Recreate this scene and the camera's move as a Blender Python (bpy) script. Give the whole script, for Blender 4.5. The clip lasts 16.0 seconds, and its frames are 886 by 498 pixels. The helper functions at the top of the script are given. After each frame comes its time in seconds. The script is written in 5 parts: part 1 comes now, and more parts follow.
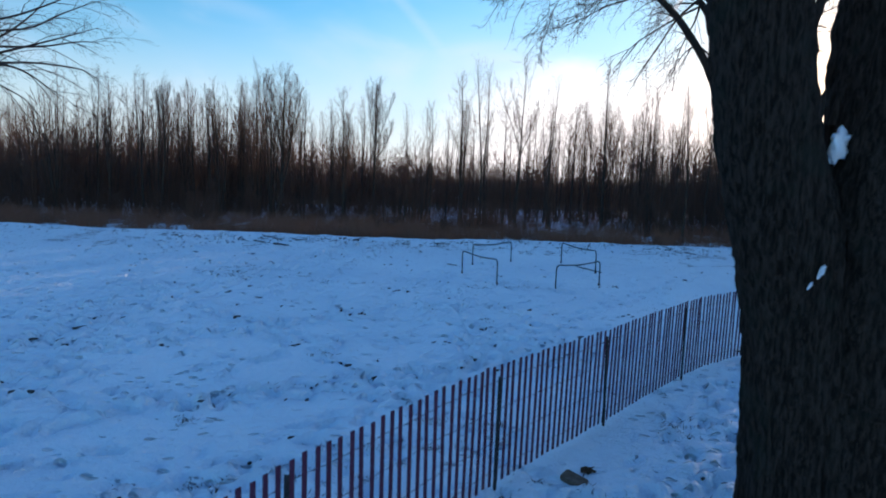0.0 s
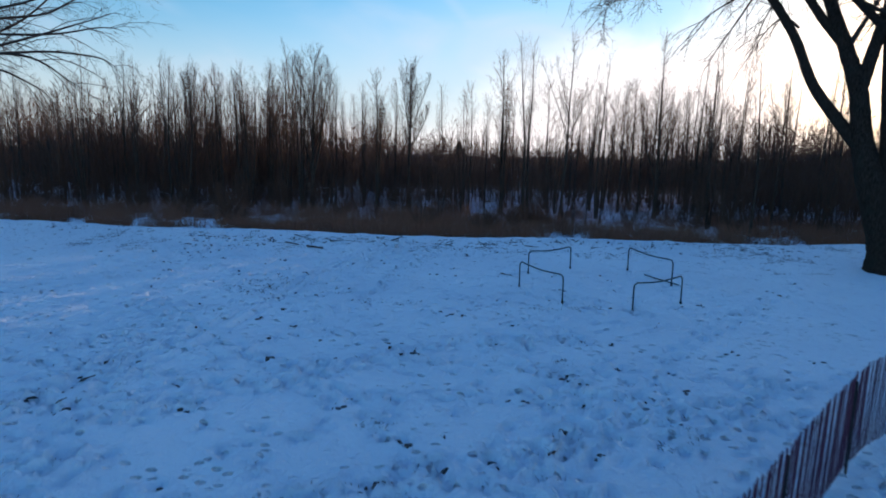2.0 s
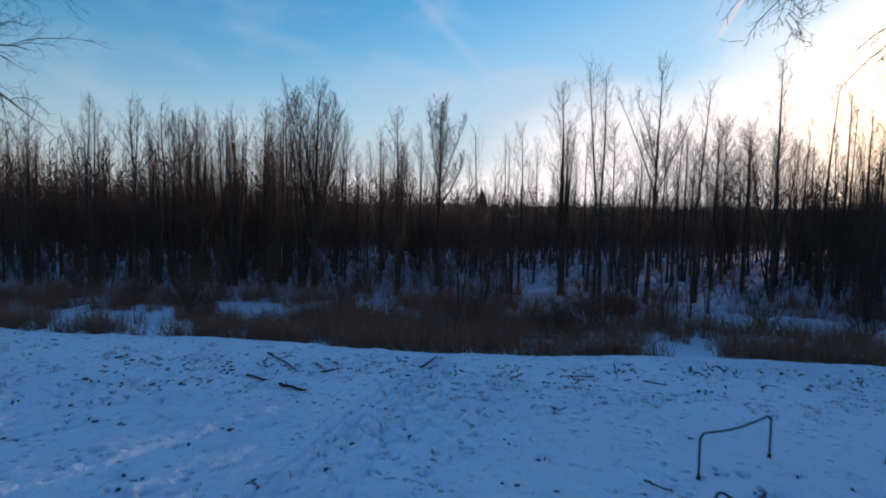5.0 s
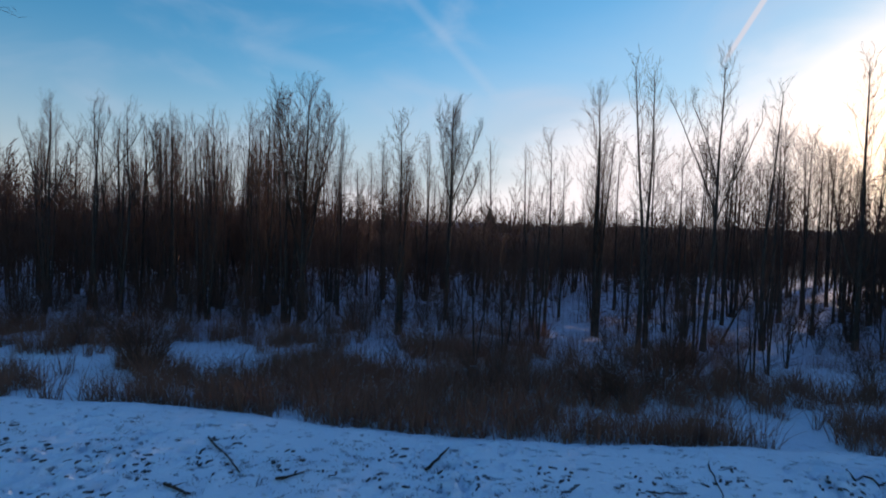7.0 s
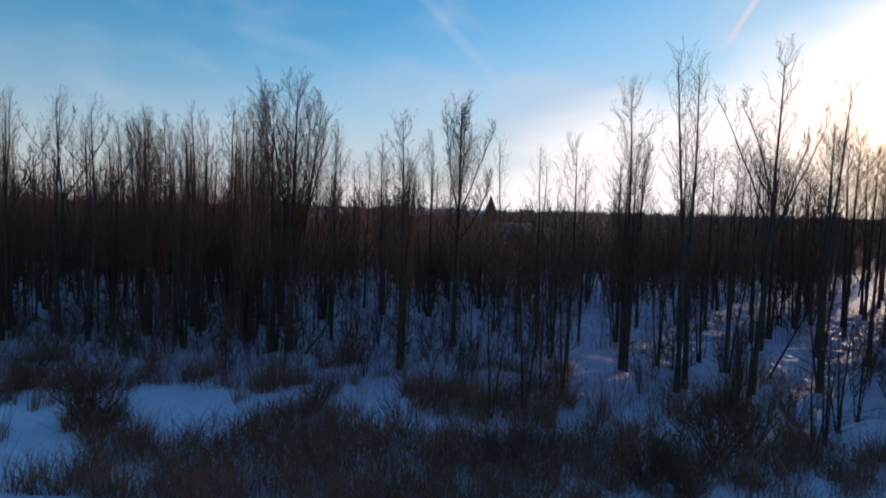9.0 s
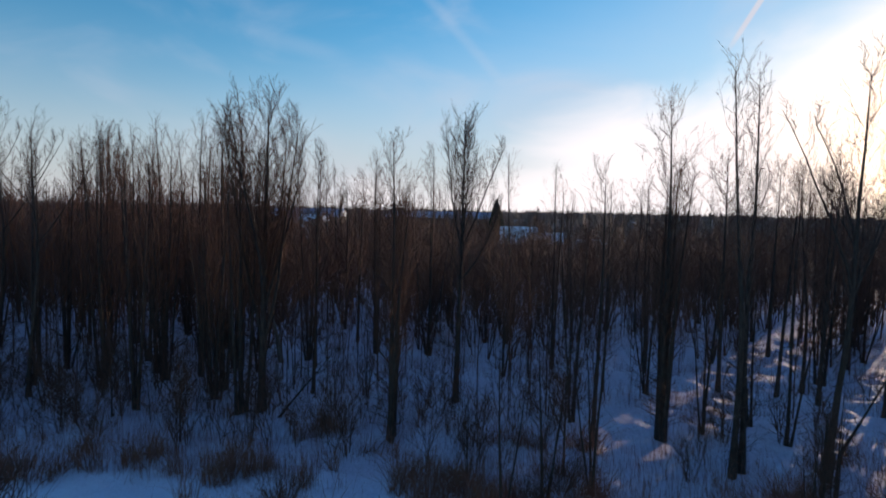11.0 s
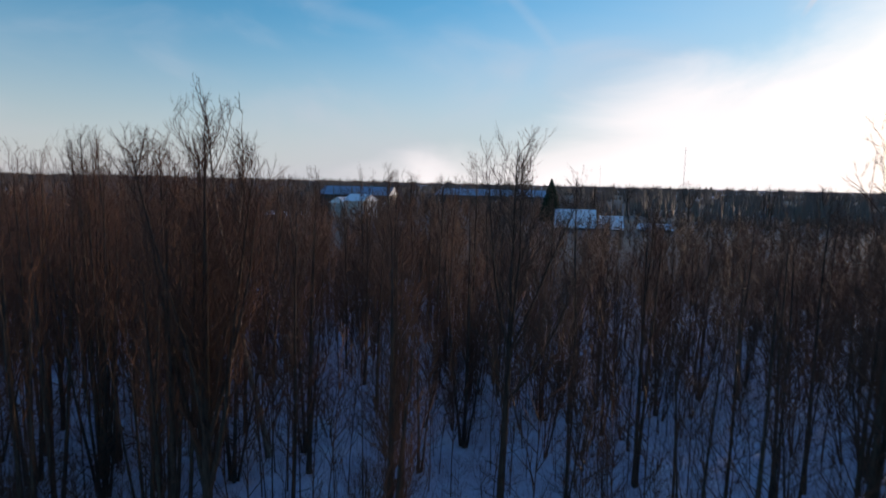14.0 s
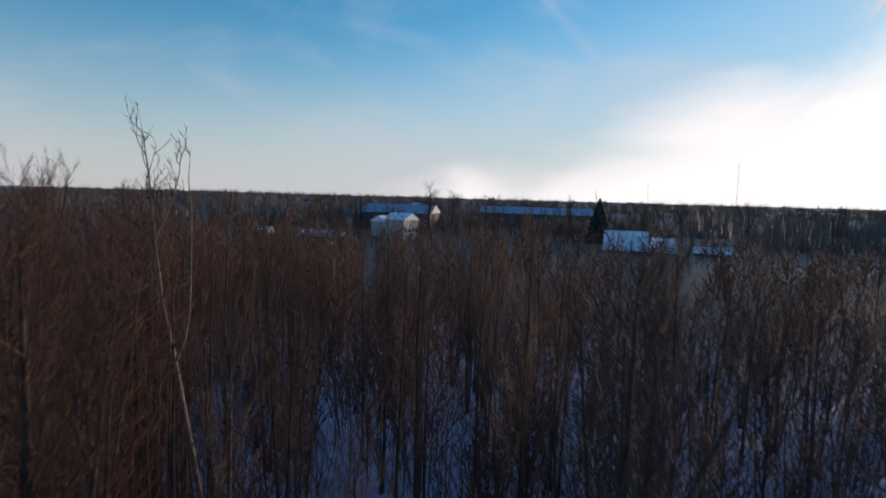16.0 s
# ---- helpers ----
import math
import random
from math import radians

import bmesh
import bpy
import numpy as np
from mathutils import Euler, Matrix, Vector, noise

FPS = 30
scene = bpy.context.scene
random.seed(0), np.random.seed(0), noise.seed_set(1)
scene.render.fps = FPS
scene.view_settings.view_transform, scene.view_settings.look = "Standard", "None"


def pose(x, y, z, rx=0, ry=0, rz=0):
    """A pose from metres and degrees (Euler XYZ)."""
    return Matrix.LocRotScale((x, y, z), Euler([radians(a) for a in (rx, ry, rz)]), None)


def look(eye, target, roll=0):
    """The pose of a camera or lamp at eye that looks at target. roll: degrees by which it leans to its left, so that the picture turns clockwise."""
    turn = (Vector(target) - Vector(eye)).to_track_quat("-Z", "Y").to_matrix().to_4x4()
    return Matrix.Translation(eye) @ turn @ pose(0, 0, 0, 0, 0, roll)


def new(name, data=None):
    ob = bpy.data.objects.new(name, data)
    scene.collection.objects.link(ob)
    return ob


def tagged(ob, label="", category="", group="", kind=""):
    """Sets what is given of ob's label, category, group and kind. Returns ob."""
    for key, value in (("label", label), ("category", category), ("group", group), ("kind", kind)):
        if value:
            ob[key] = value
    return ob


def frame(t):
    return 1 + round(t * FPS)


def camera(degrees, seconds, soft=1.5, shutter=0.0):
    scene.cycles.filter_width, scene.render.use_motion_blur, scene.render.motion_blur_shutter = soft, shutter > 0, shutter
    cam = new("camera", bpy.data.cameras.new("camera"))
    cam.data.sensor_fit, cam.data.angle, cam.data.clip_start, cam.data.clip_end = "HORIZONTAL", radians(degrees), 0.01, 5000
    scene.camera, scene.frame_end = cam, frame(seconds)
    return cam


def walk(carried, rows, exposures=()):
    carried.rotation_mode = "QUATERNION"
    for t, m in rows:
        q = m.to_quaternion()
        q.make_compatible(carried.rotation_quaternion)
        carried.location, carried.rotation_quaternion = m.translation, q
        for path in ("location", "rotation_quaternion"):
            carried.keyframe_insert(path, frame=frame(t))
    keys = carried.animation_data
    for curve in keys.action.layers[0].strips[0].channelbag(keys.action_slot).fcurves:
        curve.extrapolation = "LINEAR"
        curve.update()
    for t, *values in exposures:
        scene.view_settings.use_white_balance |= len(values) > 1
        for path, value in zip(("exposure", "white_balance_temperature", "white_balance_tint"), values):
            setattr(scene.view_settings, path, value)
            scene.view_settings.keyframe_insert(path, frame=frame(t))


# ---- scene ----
cam = camera(75.7, 16.0, soft=1.8, shutter=0.5)
PATH = [
    (0.0, (0.001, 0.113, 3.069), (-0.006, 2.101, 2.846), 1.6),
    (0.5, (-0.21, 0.344, 3.238), (-0.24, 2.324, 2.955), 1.1),
    (1.0, (-0.432, 0.799, 3.387), (-0.487, 2.778, 3.101), 1.0),
    (1.5, (-0.619, 1.457, 3.582), (-0.698, 3.432, 3.279), 1.1),
    (2.0, (-0.789, 2.314, 3.784), (-0.891, 4.287, 3.476), 1.0),
    (2.5, (-0.997, 3.392, 3.91), (-1.118, 5.363, 3.595), 1.0),
    (3.0, (-1.306, 4.757, 4.046), (-1.447, 6.728, 3.737), 0.8),
    (3.5, (-1.61, 6.263, 4.253), (-1.764, 8.235, 3.957), 0.3),
    (4.0, (-1.827, 7.912, 4.472), (-1.993, 9.892, 4.24), 0.2),
    (6.5, (-2.791, 14.578, 4.495), (-2.983, 16.567, 4.4), 1.2),
    (7.0, (-2.864, 15.42, 4.656), (-3.062, 17.408, 4.576), 1.3),
    (7.5, (-2.959, 16.203, 5.134), (-3.158, 18.191, 5.058), 1.3),
    (8.0, (-3.142, 16.84, 5.532), (-3.336, 18.827, 5.406), 1.3),
    (10.5, (-3.659, 20.758, 6.3), (-3.858, 22.744, 6.168), 1.3),
    (11.0, (-3.659, 21.664, 6.87), (-3.873, 23.648, 6.74), 1.1),
    (11.5, (-3.639, 22.642, 7.407), (-3.88, 24.619, 7.225), 1.1),
    (12.0, (-3.64, 23.643, 7.618), (-3.912, 25.616, 7.437), 1.0),
    (12.5, (-3.675, 24.684, 7.746), (-3.971, 26.652, 7.551), 1.1),
    (13.0, (-3.788, 25.832, 8.15), (-4.114, 27.796, 7.955), 1.2),
    (13.5, (-3.967, 27.092, 8.646), (-4.321, 29.049, 8.433), 1.2),
    (14.0, (-4.148, 28.457, 9.204), (-4.539, 30.405, 8.977), 1.3),
    (14.5, (-4.346, 29.814, 9.696), (-4.772, 31.757, 9.481), 1.4),
    (15.0, (-4.618, 31.206, 9.973), (-5.082, 33.14, 9.759), 1.4),
    (15.5, (-4.973, 32.625, 10.115), (-5.47, 34.553, 9.924), 1.4),
    (16.0, (-5.373, 34.131, 10.372), (-5.91, 36.049, 10.194), 1.6),
]
EXPOSURES = [(0.0, 0.42, 6500, 13), (1.5, 0.32, 6500, 13), (3.5, 0.07, 6500, 13), (7.0, -0.10, 6500, 15), (10.5, -0.08, 6500, 15), (16.0, -0.18, 6500, 12)]
walk(cam, [(t, look(eye, target, roll)) for t, eye, target, roll in PATH], EXPOSURES)

# ---- sky and sun ----
SUN_AZ, SUN_EL = 37.0, 5.0  # degrees to the right of +y, and up
SUN = Vector((math.sin(radians(SUN_AZ)) * math.cos(radians(SUN_EL)), math.cos(radians(SUN_AZ)) * math.cos(radians(SUN_EL)), math.sin(radians(SUN_EL))))


class Nodes:
    """Short-hand for building node trees."""

    def __init__(self, tree):
        self.tree = tree

    def add(self, kind, inputs=None):
        n = self.tree.nodes.new(kind)
        for k, v in (inputs or {}).items():
            self.feed(n.inputs[k], v)
        return n

    def feed(self, socket, v):
        if isinstance(v, bpy.types.NodeSocket):
            self.tree.links.new(v, socket)
        else:
            socket.default_value = v

    def math(self, op, a, b=0.0, clamp=False):
        n = self.tree.nodes.new("ShaderNodeMath")
        n.operation, n.use_clamp = op, clamp
        self.feed(n.inputs[0], a)
        self.feed(n.inputs[1], b)
        return n.outputs[0]

    def vector(self, op, a, b):
        n = self.tree.nodes.new("ShaderNodeVectorMath")
        n.operation = op
        self.feed(n.inputs[0], a)
        self.feed(n.inputs[1], b)
        return n

    def dot(self, a, b):
        return self.vector("DOT_PRODUCT", a, b).outputs["Value"]

    def step(self, v, lo, hi, a=0.0, b=1.0):
        n = self.add("ShaderNodeMapRange", {"Value": v, "From Min": lo, "From Max": hi, "To Min": a, "To Max": b})
        n.interpolation_type = "SMOOTHSTEP"
        return n.outputs[0]

    def noise(self, vec, scale, detail=3.0, rough=0.55, dist=0.0):
        ins = {"Scale": scale, "Detail": detail, "Roughness": rough, "Distortion": dist}
        if vec is not None:
            ins["Vector"] = vec
        return self.add("ShaderNodeTexNoise", ins).outputs["Fac"]

    def mix(self, f, a, b, blend="MIX"):
        n = self.tree.nodes.new("ShaderNodeMix")
        n.data_type, n.blend_type = "RGBA", blend
        self.feed(n.inputs["Factor"], f)
        for socket, v in ((n.inputs[6], a), (n.inputs[7], b)):
            self.feed(socket, v if isinstance(v, bpy.types.NodeSocket) else (*v[:3], 1.0))
        return n.outputs[2]


world = bpy.data.worlds.new("winter_sky")
scene.world = world
world.use_nodes = True
world.node_tree.nodes.clear()
W = Nodes(world.node_tree)
sky = W.add("ShaderNodeTexSky")
sky.sky_type, sky.sun_disc, sky.sun_elevation, sky.sun_rotation = "NISHITA", False, radians(SUN_EL), radians(SUN_AZ)
sky.altitude, sky.air_density, sky.dust_density, sky.ozone_density = 150.0, 1.0, 0.3, 3.0
way = W.add("ShaderNodeTexCoord").outputs["Generated"]
sep = W.add("ShaderNodeSeparateXYZ", {0: way})
up = sep.outputs["Z"]
# thin cirrus in long soft bands
turned = W.add("ShaderNodeMapping", {"Vector": way, "Rotation": (radians(4), radians(-7), 0), "Scale": (3.0, 3.0, 7.0)}).outputs[0]
film = W.noise(turned, 1.0, 5.0, 0.52, 0.5)
wisps = W.step(film, 0.46, 0.74)
# bright haze that lies low round the sun
level_way = W.vector("NORMALIZE", W.vector("MULTIPLY", way, (1.0, 1.0, 0.0)).outputs[0], (0, 0, 0)).outputs[0]
aside = W.math("ARCCOSINE", W.math("MINIMUM", W.dot(level_way, tuple(Vector((SUN.x, SUN.y, 0)).normalized())), 0.9999))
spread = W.math("ADD", W.math("DIVIDE", aside, 0.88), W.math("DIVIDE", W.math("MAXIMUM", up, 0.0), 0.31))
spread = W.math("SUBTRACT", spread, W.math("MULTIPLY", W.math("SUBTRACT", film, 0.5), 0.55))
glow = W.step(spread, 1.22, 0.78)
core = W.math("POWER", W.math("MAXIMUM", W.dot(way, tuple(SUN)), 0.0), 80.0)
low = W.math("POWER", W.step(up, -0.02, 0.36, 1.0, 0.0), 1.5)


def trail(a, b, wide, soft, strength):
    """A vapour trail from direction a to direction b."""
    va, vb = Vector(a).normalized(), Vector(b).normalized()
    n = va.cross(vb).normalized()
    mid = (va + vb).normalized()
    off = W.math("ABSOLUTE", W.dot(way, tuple(n)))
    across = W.step(off, wide * (1 - soft), wide, 1.0, 0.0)
    span = math.cos(va.angle(vb) / 2)
    along = W.step(W.dot(way, tuple(mid)), span - 0.004, span + 0.003)
    return W.math("MULTIPLY", W.math("MULTIPLY", across, along), strength)


def heading(az, el):
    return (math.sin(radians(az)) * math.cos(radians(el)), math.cos(radians(az)) * math.cos(radians(el)), math.sin(radians(el)))


trails = W.math("ADD", trail(heading(-12.5, 24.0), heading(-1.0, 13.0), 0.014, 0.95, 0.13), trail(heading(20.3, 15.5), heading(26.0, 24.0), 0.0055, 0.7, 1.0))
# two small smears of cloud
smears = W.math("ADD", trail(heading(-23.0, 15.7), heading(-18.0, 14.8), 0.022, 0.97, 0.16), trail(heading(1.0, 12.8), heading(8.5, 12.3), 0.03, 0.98, 0.16))
# deeper blue overhead
tint = W.mix(W.step(up, 0.36, 0.72), (1.04, 2.13, 2.28), (0.70, 1.76, 2.75))
base = W.mix(1.0, sky.outputs["Color"], tint, "MULTIPLY")
cloud = W.math("ADD", W.math("ADD", W.math("MULTIPLY", wisps, 0.32), smears), trails, True)
skyc = W.mix(cloud, base, W.mix(glow, (5.2, 5.7, 6.5), (8.4, 8.1, 8.2)))
skyc = W.mix(W.math("MULTIPLY", low, 0.85), skyc, (5.2, 4.95, 5.3))
skyc = W.mix(W.step(spread, 2.1, 1.0, 0.0, 0.45), skyc, (5.2, 5.4, 6.0))
skyc = W.mix(glow, skyc, (9.3, 8.8, 8.7))
skyc = W.mix(core, skyc, (20.0, 15.0, 10.0))
bg = W.add("ShaderNodeBackground", {"Color": skyc, "Strength": 0.13})
W.tree.links.new(bg.outputs[0], W.add("ShaderNodeOutputWorld").inputs["Surface"])

sun_data = bpy.data.lights.new("sun", "SUN")
sun_data.energy, sun_data.angle, sun_data.color = 4.2, radians(0.55), (1.0, 0.76, 0.55)
sun = new("sun", sun_data)
sun.matrix_world = look((60, 90, 60), Vector((60, 90, 60)) - SUN)


# ---- materials ----
def material(name):
    m = bpy.data.materials.new(name)
    m.use_nodes = True
    m.node_tree.nodes.clear()
    N = Nodes(m.node_tree)
    return m, N


def finish(N, color, rough=0.7, metal=0.0, bump=None, strength=0.4, distance=0.02, spec=0.3):
    ins = {"Base Color": color, "Roughness": rough, "Metallic": metal, "Specular IOR Level": spec}
    if bump is not None:
        ins["Normal"] = N.add("ShaderNodeBump", {"Height": bump, "Strength": strength, "Distance": distance}).outputs[0]
    p = N.add("ShaderNodeBsdfPrincipled", ins)
    N.tree.links.new(p.outputs[0], N.add("ShaderNodeOutputMaterial").inputs["Surface"])


def snow_material():
    m, N = material("trodden_snow")
    pos = N.add("ShaderNodeNewGeometry").outputs["Position"]
    xyz = N.add("ShaderNodeSeparateXYZ", {0: pos})
    big = N.noise(pos, 0.25, 4)
    mid = N.noise(pos, 3.6, 5, 0.62)
    fine = N.noise(pos, 16.0, 4, 0.65)
    tone = N.mix(N.step(big, 0.3, 0.7), (0.74, 0.83, 0.88), (0.83, 0.91, 0.94))
    tone = N.mix(N.step(mid, 0.62, 0.80, 0.0, 0.2), tone, (0.66, 0.70, 0.74))
    # old stems and leaf litter showing through
    litter = N.math("MULTIPLY", N.step(N.noise(pos, 7.5, 3, 0.7, 0.6), 0.69, 0.74), N.step(N.noise(pos, 0.55, 3), 0.54, 0.66))
    tone = N.mix(N.math("MULTIPLY", litter, 0.6), tone, (0.10, 0.085, 0.075))
    # under the trees: litter, with the wood's mauve shade put into the snow's colour
    strewn_shade = N.math("MULTIPLY", N.step(xyz.outputs["Y"], 31.0, 36.0), N.step(N.noise(pos, 1.1, 4, 0.65), 0.22, 0.62, 0.45, 0.9))
    tone = N.mix(strewn_shade, tone, N.mix(N.step(fine, 0.35, 0.65), (0.42, 0.35, 0.40), (0.64, 0.56, 0.63)))
    # dark marks where feet broke the snow: turf, and print shade painted in
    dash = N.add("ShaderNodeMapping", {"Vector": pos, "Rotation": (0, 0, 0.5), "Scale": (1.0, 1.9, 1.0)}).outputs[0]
    scuff_shade = N.math("MULTIPLY", N.step(N.math("ADD", N.noise(dash, 4.2, 4, 0.68, 0.4), N.step(xyz.outputs["Y"], 18.0, 25.0, 0.0, 0.024)), 0.635, 0.66), N.step(N.math("ADD", N.noise(pos, 0.5, 3, 0.6), N.step(xyz.outputs["Y"], 18.0, 25.0, 0.0, 0.16)), 0.46, 0.64))
    scuff_shade = N.math("MULTIPLY", scuff_shade, N.step(xyz.outputs["Y"], 30.0, 26.0))
    tone = N.mix(N.math("MULTIPLY", scuff_shade, 0.75), tone, (0.09, 0.11, 0.14))
    cells = N.add("ShaderNodeTexVoronoi", {"Vector": N.add("ShaderNodeMapping", {"Vector": pos, "Rotation": (0, 0, 0.6), "Scale": (1.0, 1.7, 1.0)}).outputs[0], "Scale": 4.2})
    few = N.step(N.add("ShaderNodeSeparateColor", {0: cells.outputs["Color"]}).outputs[0], 0.52, 0.58)
    pit = N.math("MULTIPLY", N.math("MULTIPLY", N.step(cells.outputs["Distance"], 0.34, 0.02), few), N.step(N.noise(pos, 0.42, 3, 0.6), 0.38, 0.58))
    pit = N.math("MULTIPLY", pit, N.step(xyz.outputs["Y"], 30.0, 26.0))
    # beyond the wood the land is brown with patches of snow
    away = N.step(xyz.outputs["Y"], 58.0, 92.0)
    bare = N.step(N.noise(pos, 0.012, 4, 0.6), N.step(xyz.outputs["Y"], 250.0, 900.0, 0.18, 0.42), N.step(xyz.outputs["Y"], 250.0, 900.0, 0.26, 0.48))
    tone = N.mix(N.math("MULTIPLY", away, bare), tone, (0.07, 0.055, 0.045))
    h = N.math("ADD", N.math("MULTIPLY", mid, 0.85), N.math("MULTIPLY", fine, 0.22))
    h = N.math("SUBTRACT", N.math("MULTIPLY", h, 0.8), N.math("ADD", N.math("MULTIPLY", scuff_shade, 0.4), N.math("MULTIPLY", pit, 0.9)))
    finish(N, tone, 0.62, 0, h, 1.0, 0.14, 0.25)
    return m


def bark_material(name, a, b, scale, snowy=0.0):
    m, N = material(name)
    pos = N.add("ShaderNodeTexCoord").outputs["Object"]
    ridged = N.add("ShaderNodeMapping", {"Vector": pos, "Scale": (1.0, 1.0, 0.16)}).outputs[0]
    rnd = N.add("ShaderNodeObjectInfo").outputs["Random"]
    r = N.noise(ridged, scale, 5, 0.65, 0.3)
    patch = N.noise(pos, scale * 0.08, 3)
    c = N.mix(N.step(r, 0.35, 0.68), a, b)
    c = N.mix(N.step(patch, 0.5, 0.72, 0.0, 0.5), c, (a[0] * 0.6 + 0.02, a[1] * 0.7 + 0.025, a[2] * 0.6 + 0.02))
    c = N.mix(N.math("MULTIPLY", rnd, 0.35), c, (b[0] * 0.9, b[1] * 0.85, b[2] * 0.8))
    finish(N, c, 0.95, 0, r, 1.0, 0.05, 0.08)
    return m


def twig_material(name, a, b):
    m, N = material(name)
    geo = N.add("ShaderNodeNewGeometry")
    rnd = N.add("ShaderNodeObjectInfo").outputs["Random"]
    f = N.math("ADD", N.math("MULTIPLY", geo.outputs["Random Per Island"], 0.6), N.math("MULTIPLY", rnd, 0.4))
    spots = N.noise(geo.outputs["Position"], 9.0, 3)
    c = N.mix(N.math("MULTIPLY", N.math("ADD", f, spots), 0.5), a, b)
    finish(N, c, 0.75, 0, spots, 0.3, 0.01, 0.25)
    return m


def plain_material(name, a, b, scale, rough=0.6, metal=0.0, bump=0.3, distance=0.01, spec=0.3):
    m, N = material(name)
    pos = N.add("ShaderNodeTexCoord").outputs["Object"]
    f = N.noise(pos, scale, 5, 0.6)
    big = N.noise(pos, scale * 0.17, 3)
    rnd = N.add("ShaderNodeObjectInfo").outputs["Random"]
    c = N.mix(N.step(N.math("ADD", N.math("MULTIPLY", f, 0.6), N.math("MULTIPLY", big, 0.4)), 0.35, 0.65), a, b)
    c = N.mix(N.math("MULTIPLY", rnd, 0.5), c, tuple(0.5 * (x + y) * 0.7 for x, y in zip(a, b)))
    finish(N, c, rough, metal, f, bump, distance, spec)
    return m


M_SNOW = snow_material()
M_BARK = bark_material("young_tree_bark", (0.038, 0.028, 0.023), (0.105, 0.078, 0.062), 22.0)
M_MAPLE = bark_material("furrowed_maple_bark", (0.012, 0.009, 0.007), (0.058, 0.043, 0.034), 34.0)
M_TWIG = twig_material("red_brown_twigs", (0.050, 0.0235, 0.0145), (0.152, 0.072, 0.042))
# distant twigs, with the sun's warmth put into their brown
M_WARMTWIG = twig_material("sunlit_brown_twigs", (0.065, 0.038, 0.026), (0.15, 0.088, 0.058))
M_GREYTWIG = twig_material("grey_brown_twigs", (0.042, 0.028, 0.022), (0.12, 0.08, 0.06))
M_GRASS = twig_material("dry_grass", (0.18, 0.067, 0.039), (0.34, 0.162, 0.098))
# far twigs: distance haze put into a paler brown than the near ones
M_FAR = twig_material("hazed_far_twigs", (0.115, 0.078, 0.055), (0.25, 0.18, 0.13))
M_LIMB = twig_material("dark_maple_twigs", (0.016, 0.011, 0.010), (0.05, 0.036, 0.03))
M_PALEBARK = bark_material("pale_birch_bark", (0.10, 0.075, 0.055), (0.30, 0.24, 0.19), 16.0)
M_TUFT = twig_material("dark_stubble", (0.03, 0.027, 0.026), (0.075, 0.06, 0.05))
M_TURF = plain_material("dark_wet_turf", (0.05, 0.05, 0.052), (0.12, 0.11, 0.105), 30.0, 0.9)
M_SLAT = plain_material("red_stained_lath", (0.066, 0.017, 0.044), (0.11, 0.032, 0.068), 18.0, 0.8, 0, 0.5, 0.004)
M_STEEL = plain_material("dark_painted_steel", (0.018, 0.022, 0.025), (0.05, 0.05, 0.052), 30.0, 0.55, 0.3)
M_WIRE = plain_material("galvanised_wire", (0.12, 0.12, 0.12), (0.22, 0.22, 0.23), 40.0, 0.45, 0.8)
M_PIPE = plain_material("teal_painted_pipe", (0.02, 0.05, 0.06), (0.05, 0.10, 0.11), 26.0, 0.5, 0.2)
M_RUBBER = plain_material("weathered_rubber", (0.012, 0.012, 0.013), (0.04, 0.04, 0.042), 20.0, 0.85)
M_CAP = plain_material("fresh_snow", (0.84, 0.86, 0.89), (0.92, 0.93, 0.94), 6.0, 0.6, 0, 0.6, 0.03)
M_WOOD = plain_material("weathered_board", (0.10, 0.065, 0.045), (0.21, 0.15, 0.11), 24.0, 0.85)
M_LEAF = plain_material("dead_leaves", (0.05, 0.03, 0.02), (0.12, 0.07, 0.04), 30.0, 0.9)
M_WALL = plain_material("pale_siding", (0.48, 0.42, 0.38), (0.66, 0.60, 0.55), 0.8, 0.8)
M_DARKWALL = plain_material("dark_cladding", (0.06, 0.055, 0.055), (0.12, 0.11, 0.10), 0.8, 0.8)
M_ROOF = plain_material("snowy_metal_roof", (0.62, 0.68, 0.76), (0.82, 0.85, 0.89), 0.35, 0.6)
M_BLUEROOF = plain_material("blue_metal_roof", (0.20, 0.25, 0.33), (0.34, 0.40, 0.48), 0.35, 0.5)
M_GLASS = plain_material("dark_window", (0.02, 0.025, 0.03), (0.05, 0.055, 0.06), 2.0, 0.15, 0, 0.0, 0.01, 0.6)
M_FIR = twig_material("dark_fir_needles", (0.012, 0.022, 0.012), (0.035, 0.055, 0.03))


